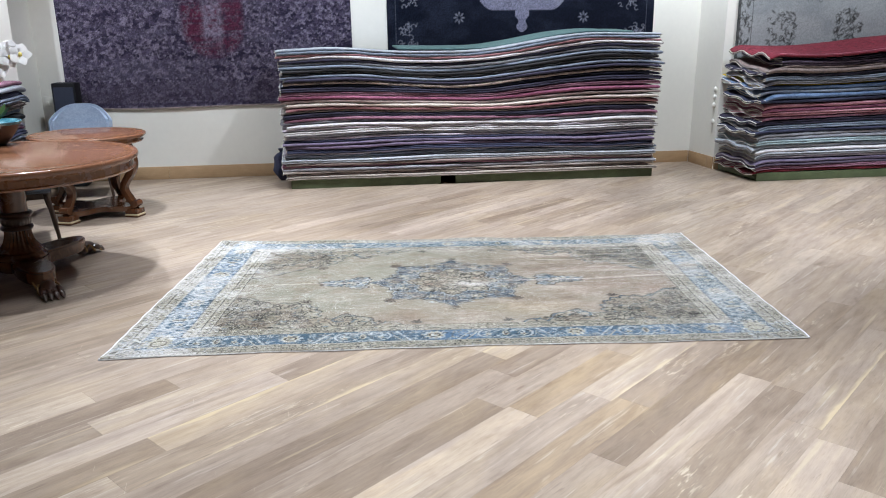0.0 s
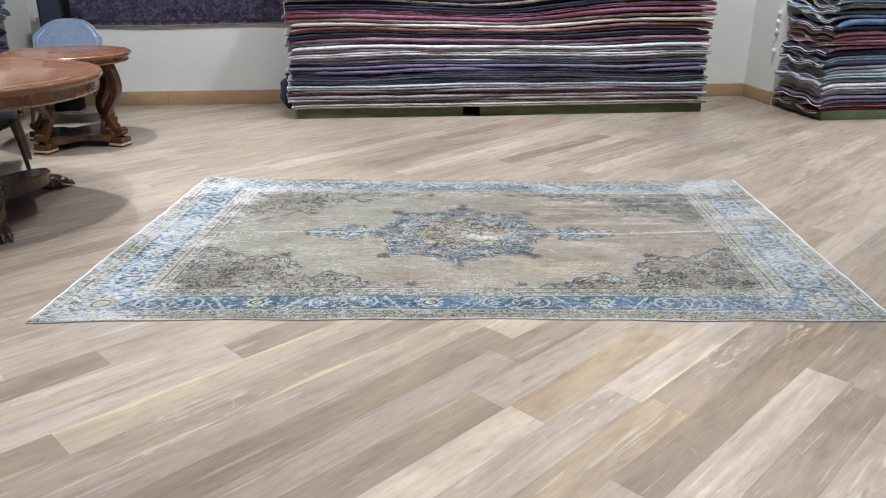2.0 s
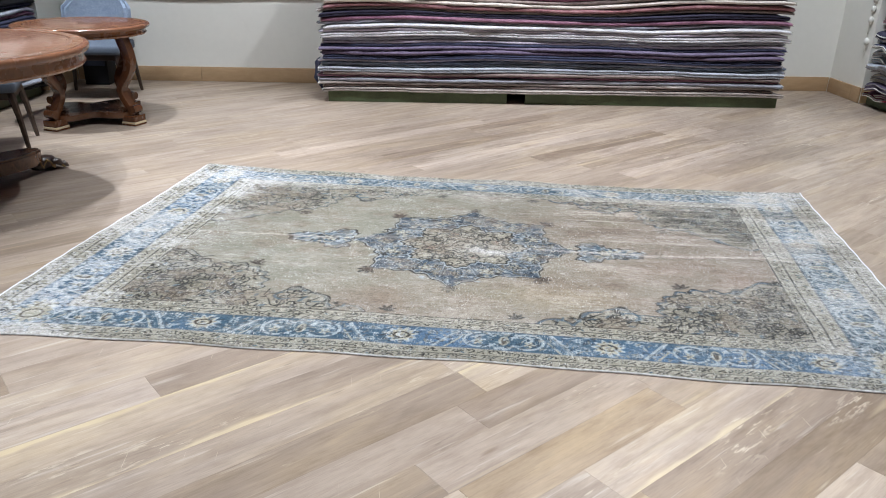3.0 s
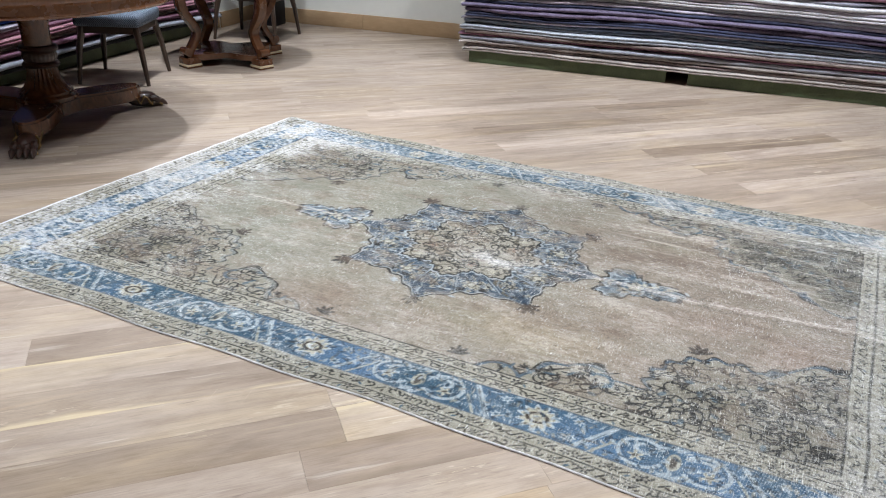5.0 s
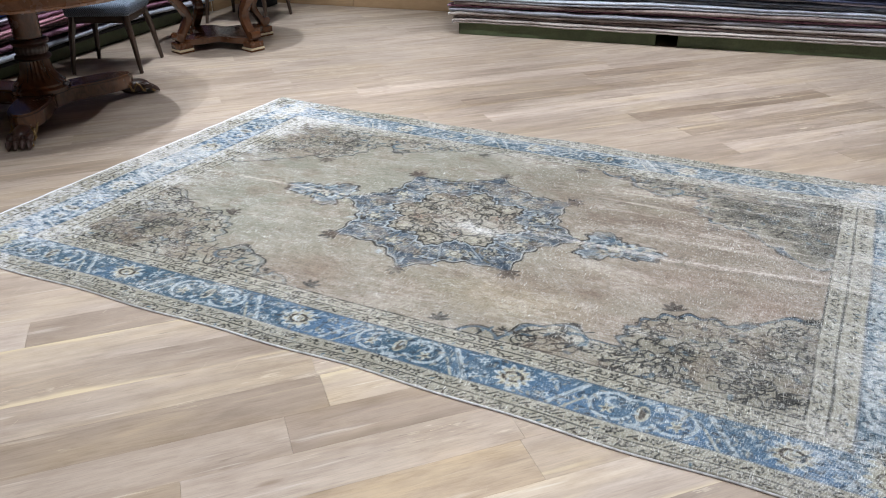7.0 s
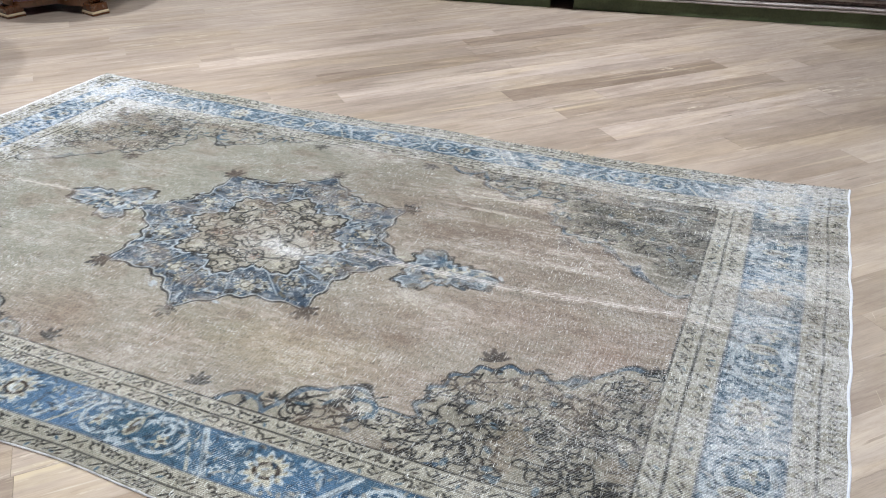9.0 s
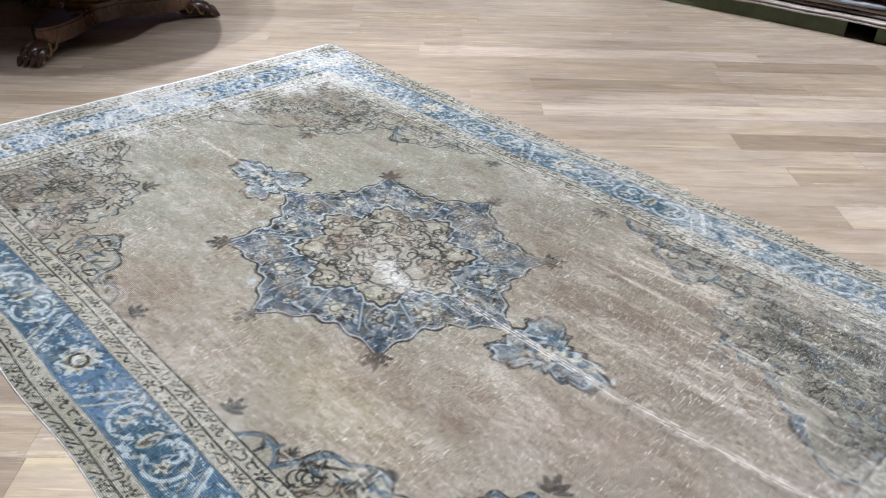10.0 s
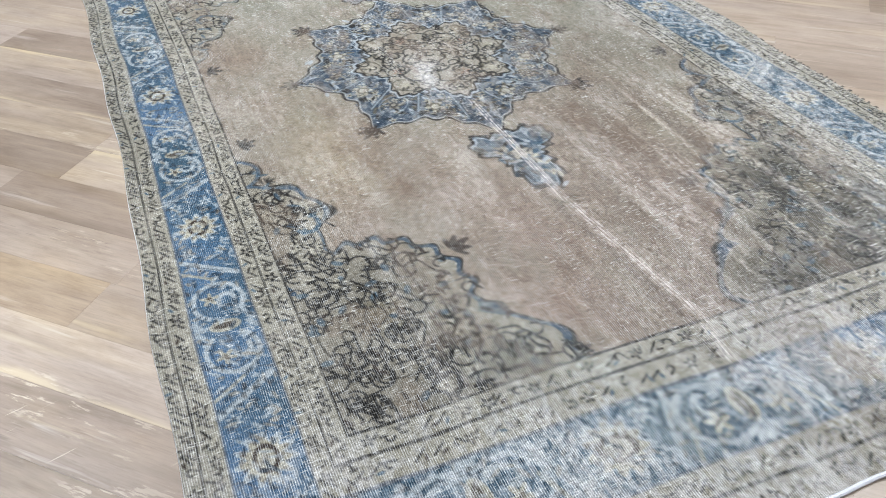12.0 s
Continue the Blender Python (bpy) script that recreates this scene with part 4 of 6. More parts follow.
def border_unit(cv, put, ka, kc, worn):
    """One repeat of the main border; put(a, c) maps along and across to the carpet, c from -0.075 to 0.075 before scaling."""
    def S(fn, a, c, *rest, **kw):
        x, y = put(a, c)
        fn(x, y, *rest, **kw)
    k = kc
    turn = put.turn
    S(cv.bloom, 0, 0, 0.066 * k, 11, 0.2, PALE, 1 - worn * 0.3, 0.16)
    S(cv.bloom, 0, 0, 0.053 * k, 11, 0.2, CREAM, 1.0, 0.14)
    S(cv.ring, 0, 0, 0.030 * k, 0.023 * k, 0.009 * k, turn, BROWN, 0.95 - worn * 0.5)
    S(cv.oval, 0, 0, 0.012 * k, 0.009 * k, 0, ASH, 0.9)
    for i in range(8):
        b = i * math.pi / 4 + 0.3
        S(cv.oval, 0.046 * k / ka * math.cos(b), 0.046 * math.sin(b), 0.006, 0.004, b, BROWN, 0.6 - worn * 0.3)
    for sg in (1, -1):
        for (a, c) in ((0.112, 0.040 * sg), (-0.112, -0.042 * sg)):
            S(cv.bloom, a, c, 0.019 * k, 6, 0, PALE, 0.9, 0.25)
            S(cv.oval, a, c, 0.006 * k, 0.006 * k, 0, BLUE, 0.9)
        # slanting split leaves
        p, q = put(0.130 * sg, -0.070), put(0.215 * sg, 0.062)
        cv.line(*p, *q, 0.017 * k, PALE, 0.95 - worn * 0.3)
        p, q = put(0.145 * sg, -0.058), put(0.205 * sg, 0.040)
        cv.line(*p, *q, 0.004, DEEP, 0.7)
        p, q = put(0.175 * sg, -0.072), put(0.225 * sg, 0.005)
        cv.line(*p, *q, 0.009 * k, CREAM, 0.8 - worn * 0.3)
    for o, sg in ((0.305, 1), (0.478, -1)):
        a1 = 0.55 if sg > 0 else math.pi + 0.55
        S(cv.ring, o, 0, 0.064 * k, 0.059 * k, 0.012 * k, turn, PALE, 0.95 - worn * 0.25, a1, 5.3)
        S(cv.ring, o, 0, 0.051 * k, 0.046 * k, 0.004, turn, DEEP, 0.6, a1, 5.0)
        S(cv.ring, o + 0.006 * sg, 0.020, 0.026 * k, 0.020 * k, 0.011 * k, turn, PALE, 0.95 - worn * 0.2, a1 + 1.2, 3.6)
        S(cv.bloom, o - 0.012 * sg, -0.018, 0.024 * k, 5, a1, CREAM, 0.9, 0.3)
        S(cv.oval, o - 0.014 * sg, -0.018, 0.010 * k, 0.005, turn + 0.5, BROWN, 0.8)
        S(cv.fan, o + 0.052 * sg, 0.040, turn + a1 + 2.2, 0.026 * k, PALE, 0.85)
        for c in (0.062, -0.062):
            S(cv.oval, o + 0.07 * sg, c, 0.022 * k, 0.008 * k, turn + 0.7, PALE, 0.8)
    S(cv.oval, 0.392, 0, 0.020 * k, 0.037 * k, turn, CREAM, 0.9)
    S(cv.oval, 0.392, 0, 0.009 * k, 0.028 * k, turn, BROWN, 0.85 - worn * 0.4)
    for c in (0.062, -0.062):
        S(cv.bloom, 0.392, c, 0.015 * k, 5, 0, PALE, 0.8, 0.3)


def guard_row(cv, put, length, pitch, dark):
    """A narrow row of small flowers, leaves and broken tendrils, none quite like the next."""
    n, rg, t = int(length / pitch), cv.rng, put.turn
    for i in range(n):
        a = (i + 0.5) * length / n + rg.uniform(-0.012, 0.012)
        x, y = put(a, rg.uniform(-0.005, 0.005))
        k = (i + int(rg.random() < 0.2)) % 3
        al = rg.uniform(0.75, 1.0)
        if k == 0:
            cv.bloom(x, y, rg.uniform(0.013, 0.019), 5, rg.uniform(0, 6), dark, al, 0.3)
            cv.oval(x, y, 0.006, 0.006, 0, ASH, 0.9)
            p = put(a + 0.018, 0.008)
            cv.oval(*p, 0.010, 0.004, t + 0.9, dark, al * 0.8)
        elif k == 1:
            p, q = put(a - 0.013, -0.011), put(a + 0.012, rg.uniform(0.004, 0.013))
            cv.line(*p, *q, 0.0058, dark, al)
            p = put(a + 0.010, -0.010)
            cv.oval(*p, 0.009, 0.004, t + rg.uniform(0, 3), BLUE if rg.random() < 0.25 else BROWN, al)
        else:
            cv.curl(x, y, rg.uniform(0.007, 0.011), rg.uniform(0, 6), 0.0058, dark, al, rg.choice((1, -1)))
            p = put(a - 0.012, 0.010)
            cv.oval(*p, 0.009, 0.004, t - 0.6, CREAM if rg.random() < 0.4 else dark, al * 0.8)


def putter(x, y, turn, ka=1.0, kc=1.0):
    c, s = math.cos(turn), math.sin(turn)

    def put(a, b):
        return x + a * ka * c - b * kc * s, y + a * ka * s + b * kc * c
    put.turn = turn
    return put


def antique_carpet():
    cv = Canvas(-HL, HL, 0, WID, 0.0029, BEIGE)
    X, Y, rng = cv.X, cv.Y, cv.rng
    dx, dy = HL - np.abs(X), np.minimum(Y, WID - Y)
    bx = np.interp(dx, [0, 0.068, 0.135, 0.324, 0.398, 0.456, 2.3], [0, 0.037, 0.09, 0.24, 0.283, 0.33, 2.174])
    wob = (cv.noise(0.25, 0.25, 2) - 0.5) * 0.010
    b = np.minimum(bx, dy) + wob

    def soft(d):
        return np.clip(d / cv.step + 0.5, 0, 1)
    # ground of the field: abrash in bands along the length, rosy and olive tints
    band = cv.noise(1.2, 0.10, 4)
    blot = cv.noise(0.35, 0.25, 4)
    cv.lay(0.55 * np.clip((band - 0.45) * 3, 0, 1), ASH)
    cv.lay(0.7 * np.clip((blot - 0.48) * 4, 0, 1), (0.180, 0.153, 0.122))
    cv.lay(0.7 * np.clip((cv.noise(0.5, 0.3, 3) - 0.5) * 5, 0, 1), (0.270, 0.268, 0.228))
    cv.lay(0.5 * np.clip((cv.noise(0.28, 0.2, 4) - 0.52) * 4, 0, 1), (0.235, 0.232, 0.185))
    cv.lay(0.8 * np.exp(-((X - 1.10) / 0.38) ** 2 - ((Y - 0.92) / 0.17) ** 2) * np.clip(blot * 2.4 - 0.4, 0, 1), (0.262, 0.190, 0.150))
    cv.lay(0.6 * np.exp(-((X + 0.15) / 0.4) ** 2 - ((Y - 0.50) / 0.12) ** 2) * np.clip(blot * 2.2 - 0.5, 0, 1), (0.235, 0.175, 0.13))
    cv.lay(0.5 * np.exp(-((X + 0.9) / 0.3) ** 2 - ((Y - 1.35) / 0.3) ** 2) * np.clip(band * 2.0 - 0.5, 0, 1), (0.20, 0.19, 0.145))
    cv.lay(0.5 * np.exp(-((X - 0.45) / 0.25) ** 2 - ((Y - 0.60) / 0.12) ** 2), (0.33, 0.295, 0.19))
    cv.lay(0.85 * np.exp(-((X - 0.85) / 0.5) ** 2 - ((Y - 1.55) / 0.27) ** 2) * np.clip((band - 0.35) * 3, 0, 1), (0.165, 0.145, 0.112))
    cv.lay(0.45 * np.exp(-((X + 1.0) / 0.5) ** 2 - ((Y - 0.95) / 0.5) ** 2) * blot, (0.26, 0.23, 0.18))
    cv.lay(0.8 * np.clip((0.3 - X) / 0.9 + (Y - 1.15) * 0.6, 0, 1) * np.clip(blot * 1.8, 0, 1), (0.228, 0.236, 0.200))
    cv.lay(0.6 * np.clip((X - 0.15) / 0.7, 0, 1) * np.clip(band * 2.2 - 0.5, 0, 1), (0.233, 0.194, 0.160))
    cv.lay(0.45 * np.clip((1.0 - Y) / 0.4, 0, 1) * np.clip((X + 0.7) / 0.5, 0, 1) * np.clip(blot * 2 - 0.5, 0, 1), (0.225, 0.188, 0.152))
    # corner pieces: scalloped spandrels
    lobes = ((0.34, 0.20, 0.235), (0.07, 0.34, 0.185), (0.14, 0.15, 0.28), (0.80, 0.02, 0.125), (0.62, 0.03, 0.115), (1.00, 0.0, 0.07), (0.50, 0.08, 0.10), (0.03, 0.42, 0.14), (0.74, 0.13, 0.075))
    P, Q = dx - 0.456, dy - 0.33
    d = np.full_like(X, -1.0)
    for p, q, r in lobes:
        d = np.maximum(d, r - np.hypot(P - p, Q - q))
    for p, q, r in ((0.05, 0.50, 0.16), (0.20, 0.42, 0.12)):      # the corners of the far side reach further in
        d = np.maximum(d, np.where(Y > WID / 2, r - np.hypot(P - p, Q - q), -1.0))
    th = np.arctan2(Q - 0.1, P - 0.3)
    d = d + 0.012 * np.sin(th * 26) + wob
    inner = b > 0.33
    cv.lay(soft(d) * inner * 0.85, (0.268, 0.266, 0.225))
    cv.lay(np.clip(d * 7, 0, 1) * inner * np.where((X > 0) & (Y > WID / 2), 0.95, np.where(X > 0, 0.50, 0.35)) * np.clip(blot * 2 - np.where((X > 0) & (Y > WID / 2), -0.2, 0.2), 0, 1), (0.088, 0.086, 0.065))
    edge = soft(0.0075 - np.abs(d - 0.008)) * inner
    cv.lay(edge * np.clip(0.25 + 1.1 * cv.noise(0.07, 0.07, 2), 0, 0.95) * np.where(X > 0, 1.0, 0.4), (0.046, 0.092, 0.135))
    cv.lay(soft(0.0035 - np.abs(d + 0.002)) * inner * 0.9, DARK)
    for sx in (1, -1):
        for sy in (1, -1):
            def at(p, q):
                return sx * (HL - 0.456 - p), (0.33 + q) if sy > 0 else (WID - 0.33 - q)
            faint = 1.0 if sy > 0 else 0.75
            for _ in range(760):
                p, q = rng.uniform(0.0, 1.0), rng.uniform(0.0, 0.62)
                if max(r - math.hypot(p - a, q - c) for a, c, r in lobes) < 0.016:
                    continue
                x, y = at(p, q)
                k, ang = rng.random(), rng.uniform(0, 6.28)
                if k < 0.34:
                    cv.curl(x, y, rng.uniform(0.012, 0.030), ang, 0.0062, DARK, 1.0 * faint, rng.choice((1, -1)))
                elif k < 0.62:
                    cv.oval(x, y, 0.017, 0.0055, ang, DARK if rng.random() < 0.7 else BROWN, 1.0 * faint)
                elif k < 0.74:
                    cv.bloom(x, y, rng.uniform(0.014, 0.024), 6, ang, CREAM, 0.7, 0.3)
                    cv.oval(x, y, 0.007, 0.006, 0, BROWN, 0.8)
                elif k < 0.84:
                    cv.oval(x, y, 0.016, 0.009, ang, BLUE, 0.7)
                else:
                    ang = rng.choice((0.0, 0.0, math.pi / 2, 0.6)) + rng.uniform(-0.15, 0.15)
                    cv.line(x, y, x + 0.06 * math.cos(ang), y + 0.06 * math.sin(ang), 0.0064, DARK, faint)
            for r in (0.09, 0.15):
                x, y = at(0.26, 0.16)
                cv.ring(x, y, r * 1.1, r * 0.9, 0.006, 0.4, DARK, 0.55)
            x, y = at(0.30, 0.17)
            cv.bloom(x, y, 0.05, 8, 0, (0.20, 0.19, 0.145), 0.8, 0.2)
            cv.ring(x, y, 0.03, 0.025, 0.006, 0, DARK, 0.7)
            # leaf at the tip and along the rim
            x, y = at(0.45, 0.435)
            cv.fan(x, y, math.atan2(sy * 0.8, -sx * 0.35), 0.062, BROWN, 0.85 * faint)
            for p, q, r in ((1.15, 0.03, 0.055), (0.93, 0.06, 0.03), (0.75, 0.155, 0.03), (0.02, 0.55, 0.035)):
                x, y = at(p, q)
                cv.fan(x, y, math.atan2(sy * 0.9, -sx * 0.3), r, DARK, 0.75 * faint)
            x, y = at(0.70, 0.115)
            cv.ring(x, y, 0.04, 0.034, 0.013, 0, BLUE, 0.85, -1.0 if sx > 0 else 2.1, 3.6)
            for i in range(9):
                x, y = at(0.76 + 0.03 * i, 0.10 - 0.008 * i + 0.012 * math.sin(i * 2.0))
                cv.oval(x, y, 0.020, 0.006, i * 1.1, BLUE if i % 2 else DARK, 0.7)
    # medallion: an eight-pointed scalloped star
    mx, my = X - CX, (Y - CY) / 0.93
    rho, th = np.hypot(mx, my), np.arctan2(my, mx)
    star = 0.428 + 0.112 * (1 - np.abs(np.sin(4 * th))) ** 1.1 + 0.010 * np.cos(32 * th)
    m = star - rho + wob
    cv.lay(soft(m), (0.185, 0.205, 0.215))
    tone = cv.noise(0.035, 0.025, 2)
    cv.lay(soft(m) * np.clip((tone - 0.42) * 6, 0, 1), MBLUE)
    panel = np.clip(0.5 + 2.2 * np.cos(8 * th), 0, 1) * soft(m) * soft(rho - 0.29)
    cv.lay(0.6 * panel * np.clip((tone - 0.25) * 5, 0, 1), MDEEP)
    cv.lay(soft(m) * np.clip((cv.noise(0.06, 0.05, 2) - 0.55) * 6, 0, 1) * 0.8, MDEEP)
    for i in range(190):
        a, r = rng.uniform(0, 6.28), rng.uniform(0.29, 0.46)
        x, y, k = CX + r * math.cos(a), CY + r * math.sin(a), rng.random()
        c = PALE if k < 0.45 else ASH if k < 0.8 else DARK
        if k < 0.6:
            cv.oval(x, y, 0.019, 0.007, rng.uniform(0, 3.1), c, 0.85)
        else:
            cv.curl(x, y, 0.013, a, 0.006, c, 0.8)
    for i in range(820):
        a, r = rng.uniform(0, 6.28), rng.uniform(0.29, 0.50)
        x, y, k = CX + r * math.cos(a), CY + r * math.sin(a), rng.random()
        if r > 0.42 + 0.09 * (1 - abs(math.sin(4 * a))):
            continue
        if k < 0.32:
            cv.oval(x, y, 0.013, 0.005, rng.uniform(0, 3.1), DARK, 0.9)
        elif k < 0.6:
            cv.curl(x, y, 0.010, a, 0.005, DEEP, 0.95)
        elif k < 0.8:
            cv.bloom(x, y, 0.014, 5, a, CREAM, 0.9, 0.3)
            cv.oval(x, y, 0.005, 0.004, 0, BROWN, 0.9)
        else:
            cv.oval(x, y, 0.016, 0.006, rng.uniform(0, 3.1), OLIVE, 0.9)
    for i in range(16):      # pale ribs between the panels
        a = (i + 0.5) * math.pi / 8
        for w, c, al in ((0.014, MDEEP, 0.7), (0.007, PALE, 0.62)):
            cv.line(CX + 0.285 * math.cos(a), CY + 0.265 * math.sin(a), CX + 0.445 * math.cos(a + 0.06), CY + 0.415 * math.sin(a + 0.06), w, c, al)
    for i in range(8):
        a = i * math.pi / 4
        x, y = CX + 0.385 * math.cos(a), CY + 0.358 * math.sin(a)
        cv.ring(x, y, 0.062, 0.044, 0.005, a, PALE, 0.5)
        cv.bloom(x, y, 0.030, 6, a, ASH, 0.95, 0.3)
        cv.ring(x, y, 0.014, 0.011, 0.006, a, DARK, 0.9)
        x, y = CX + 0.47 * math.cos(a), CY + 0.437 * math.sin(a)
        cv.oval(x, y, 0.035, 0.014, a, MDEEP, 0.8)
        a += math.pi / 8
        x, y = CX + 0.365 * math.cos(a), CY + 0.34 * math.sin(a)
        cv.bloom(x, y, 0.036, 5, a, CREAM, 0.85, 0.3)
        cv.ring(x, y, 0.020, 0.016, 0.006, a, OLIVE, 0.95)
        for q in (-0.11, 0.11):
            cv.fan(CX + 0.40 * math.cos(a + q), CY + 0.372 * math.sin(a + q), a, 0.03, DARK, 0.8)
    heart = 0.275 + 0.035 * np.cos(8 * th) + 0.008 * np.cos(40 * th) - rho + wob
    cv.lay(soft(heart), (0.268, 0.264, 0.226))
    cv.lay(soft(0.0055 - np.abs(heart)), DARK)
    cv.lay(soft(0.005 - np.abs(heart + 0.014)) * 0.9, PALE)
    cv.lay(soft(0.0052 - np.abs(m + 0.011)) * 1.0, (0.038, 0.034, 0.030))
    cv.lay(soft(0.0040 - np.abs(m + 0.002)) * 0.55, PALE)
    for r, n, c in ((0.20, 8, DARK), (0.115, 8, DARK), (0.055, 6, BROWN)):
        cv.lay(soft(0.0050 - np.abs(rho - r * (0.85 + 0.15 * np.abs(np.cos(n / 2 * th))))) * 0.85, c)
    for i in range(8):
        a = i * math.pi / 4 + 0.39
        x, y = CX + 0.165 * math.cos(a), CY + 0.165 * math.sin(a)
        cv.ring(x, y, 0.045, 0.030, 0.006, a, DARK, 0.75)
        cv.bloom(x, y, 0.024, 5, a, OLIVE if i % 2 else ROSE, 0.55, 0.3)
        x, y = CX + 0.235 * math.cos(a + 0.39), CY + 0.235 * math.sin(a + 0.39)
        cv.ring(x, y, 0.036, 0.048, 0.006, a + 0.39, OLIVE, 0.9)
        cv.bloom(x, y, 0.022, 6, a, CREAM, 0.8, 0.3)
    for i in range(230):
        a, r = rng.uniform(0, 6.28), 0.27 * math.sqrt(rng.random())
        x, y = CX + r * math.cos(a), CY + r * math.sin(a)
        if rng.random() < 0.5:
            cv.curl(x, y, rng.uniform(0.009, 0.018), a, 0.006, DARK, 0.95)
        else:
            cv.oval(x, y, 0.015, 0.005, rng.uniform(0, 3.1), DARK if rng.random() < 0.6 else OLIVE, 0.7)
    cv.lay(0.55 * np.exp(-((mx - 0.14) / 0.13) ** 2 - ((my + 0.065) / 0.07) ** 2) * np.clip(cv.noise(0.05, 0.03, 3) * 2.2 - 0.4, 0, 1), (0.66, 0.68, 0.67))
    # palmettes at the eight points
    for i in range(8):
        a = i * math.pi / 4
        if i % 4 == 0:
            continue
        big = i % 2
        x, y = CX + 0.545 * math.cos(a), CY + 0.515 * math.sin(a)
        cv.fan(x, y, a, 0.066 if big else 0.058, (0.045, 0.040, 0.034) if big else (0.12, 0.113, 0.092), 1.0 if big else 0.85)
        cv.fan(x + 0.012 * math.cos(a), y + 0.012 * math.sin(a), a + math.pi, 0.035, BROWN, 0.7)
    # pendants at both ends
    for sg in (1, -1):
        px, py = sg * (X - CX), Y - CY
        pd = np.full_like(X, -1.0)
        for p, q, rx, ry in ((0.65, 0, 0.085, 0.085), (0.76, 0, 0.115, 0.062), (0.62, 0.085, 0.055, 0.040), (0.62, -0.085, 0.055, 0.040)):
            pd = np.maximum(pd, (1 - np.hypot((px - p) / rx, (py - q) / ry)) * min(rx, ry))
        pd = pd + 0.007 * np.sin(np.arctan2(py, px - 0.69) * 17) + wob * 0.5
        cv.lay(soft(pd), (0.150, 0.182, 0.200))
        cv.lay(soft(pd) * np.clip((tone - 0.48) * 6, 0, 1), MBLUE)
        cv.lay(soft(0.0055 - np.abs(pd + 0.005)), (0.045, 0.042, 0.036))
        cv.lay(soft(0.004 - np.abs(pd - 0.008)) * 0.7, PALE)
        for i in range(90):
            p, q = rng.normal(0.70, 0.065), rng.normal(0, 0.034)
            cv.oval(CX + sg * p, CY + q, 0.017, 0.007, rng.uniform(0, 3.1), (PALE, BLUE, ASH, DEEP, CREAM, DARK)[i % 6], 0.85)
        cv.bloom(CX + sg * 0.69, CY, 0.035, 6, 0, CREAM, 0.8, 0.3)
        cv.oval(CX + sg * 0.69, CY, 0.012, 0.009, 0, BROWN, 0.8)
        cv.line(CX + sg * 0.54, CY, CX + sg * 0.60, CY, 0.008, DARK, 0.8)
        cv.line(CX + sg * 0.85, CY, CX + sg * 0.97, CY, 0.006, DARK, 0.7)
        cv.fan(CX + sg * 0.93, CY, 0 if sg > 0 else math.pi, 0.06, (0.15, 0.14, 0.105), 0.85)
        for q in (0.1, -0.1):
            cv.fan(CX + sg * 0.63, CY + q, math.copysign(1.1, q), 0.04, (0.13, 0.13, 0.11), 0.7)
    # borders
    out_zone = b < 0.09
    cv.lay(out_zone * 1.0, (0.280, 0.280, 0.238))
    cv.lay(soft(b - 0.24) * soft(0.33 - b), (0.285, 0.285, 0.242))
    cv.lay(soft(b - 0.09) * soft(0.24 - b), BLUE)
    cv.lay(soft(b - 0.09) * soft(0.24 - b) * np.clip((cv.noise(0.3, 0.3, 3) - 0.5) * 2.2, 0, 0.7), (0.12, 0.20, 0.29))
    for k in range(-3, 4):
        x = -0.163 + 0.785 * k
        near_p, far_p = putter(x, 0.165, 0.0), putter(x + 0.1, WID - 0.165, 0.0)
        border_unit(cv, near_p, 1.0, 1.0, 0.0)
        border_unit(cv, far_p, 1.0, 1.0, 0.3)
    for k in range(-2, 4):
        for sg in (1, -1):
            border_unit(cv, putter(sg * (HL - 0.23), 0.81 + 0.585 * k, math.pi / 2, 0.745, 1.24), 0.745, 1.24, 0.35 if sg > 0 else 0.55)
    for _ in range(3400):     # tendrils and little leaves on the blue
        if rng.random() < 0.66:
            x, y = rng.uniform(-HL, HL), rng.choice((0.165, WID - 0.165)) + rng.uniform(-0.07, 0.07)
        else:
            x, y = rng.choice((1, -1)) * (HL - 0.23 + rng.uniform(-0.09, 0.09)), rng.uniform(0.1, WID - 0.1)
        c = (PALE, PALE, ASH, DEEP, DEEP, BROWN)[rng.integers(6)]
        cv.oval(x, y, rng.uniform(0.007, 0.016), rng.uniform(0.003, 0.006), rng.uniform(0, 3.1), c, 0.75 if c is not BROWN else 0.4)
    # the corners of the main border: square blocks with a flower
    for sx in (1, -1):
        for y in (0.165, WID - 0.165):
            cv.bloom(sx * (HL - 0.23), y, 0.075, 12, 0, CREAM, 0.9, 0.15)
            cv.ring(sx * (HL - 0.23), y, 0.04, 0.035, 0.009, 0, BROWN, 0.7)
    for edge_at, wdt, c in ((0.037, 0.0055, DARK), (0.090, 0.006, (0.12, 0.15, 0.18)), (0.240, 0.006, (0.10, 0.12, 0.14)), (0.283, 0.0058, DARK), (0.330, 0.0062, DARK)):
        cv.lay(soft(wdt / 2 - np.abs(b - edge_at)) * np.clip(0.35 + cv.noise(0.15, 0.15, 3), 0, 0.95), c)
    for y, turn in ((0.064, 0), (0.018, 0), (0.262, 0), (0.307, 0), (WID - 0.064, 0), (WID - 0.018, 0), (WID - 0.262, 0), (WID - 0.307, 0)):
        inset = min(y, WID - y)
        guard_row(cv, putter(-HL + inset, y, 0.0), LEN - 2 * inset, 0.034, DARK)
    for r in (0.100, 0.034, 0.361, 0.427):
        for sg in (1, -1):
            guard_row(cv, putter(sg * (HL - r), r * 0.8, math.pi / 2), WID - 1.6 * r, 0.042, DARK)
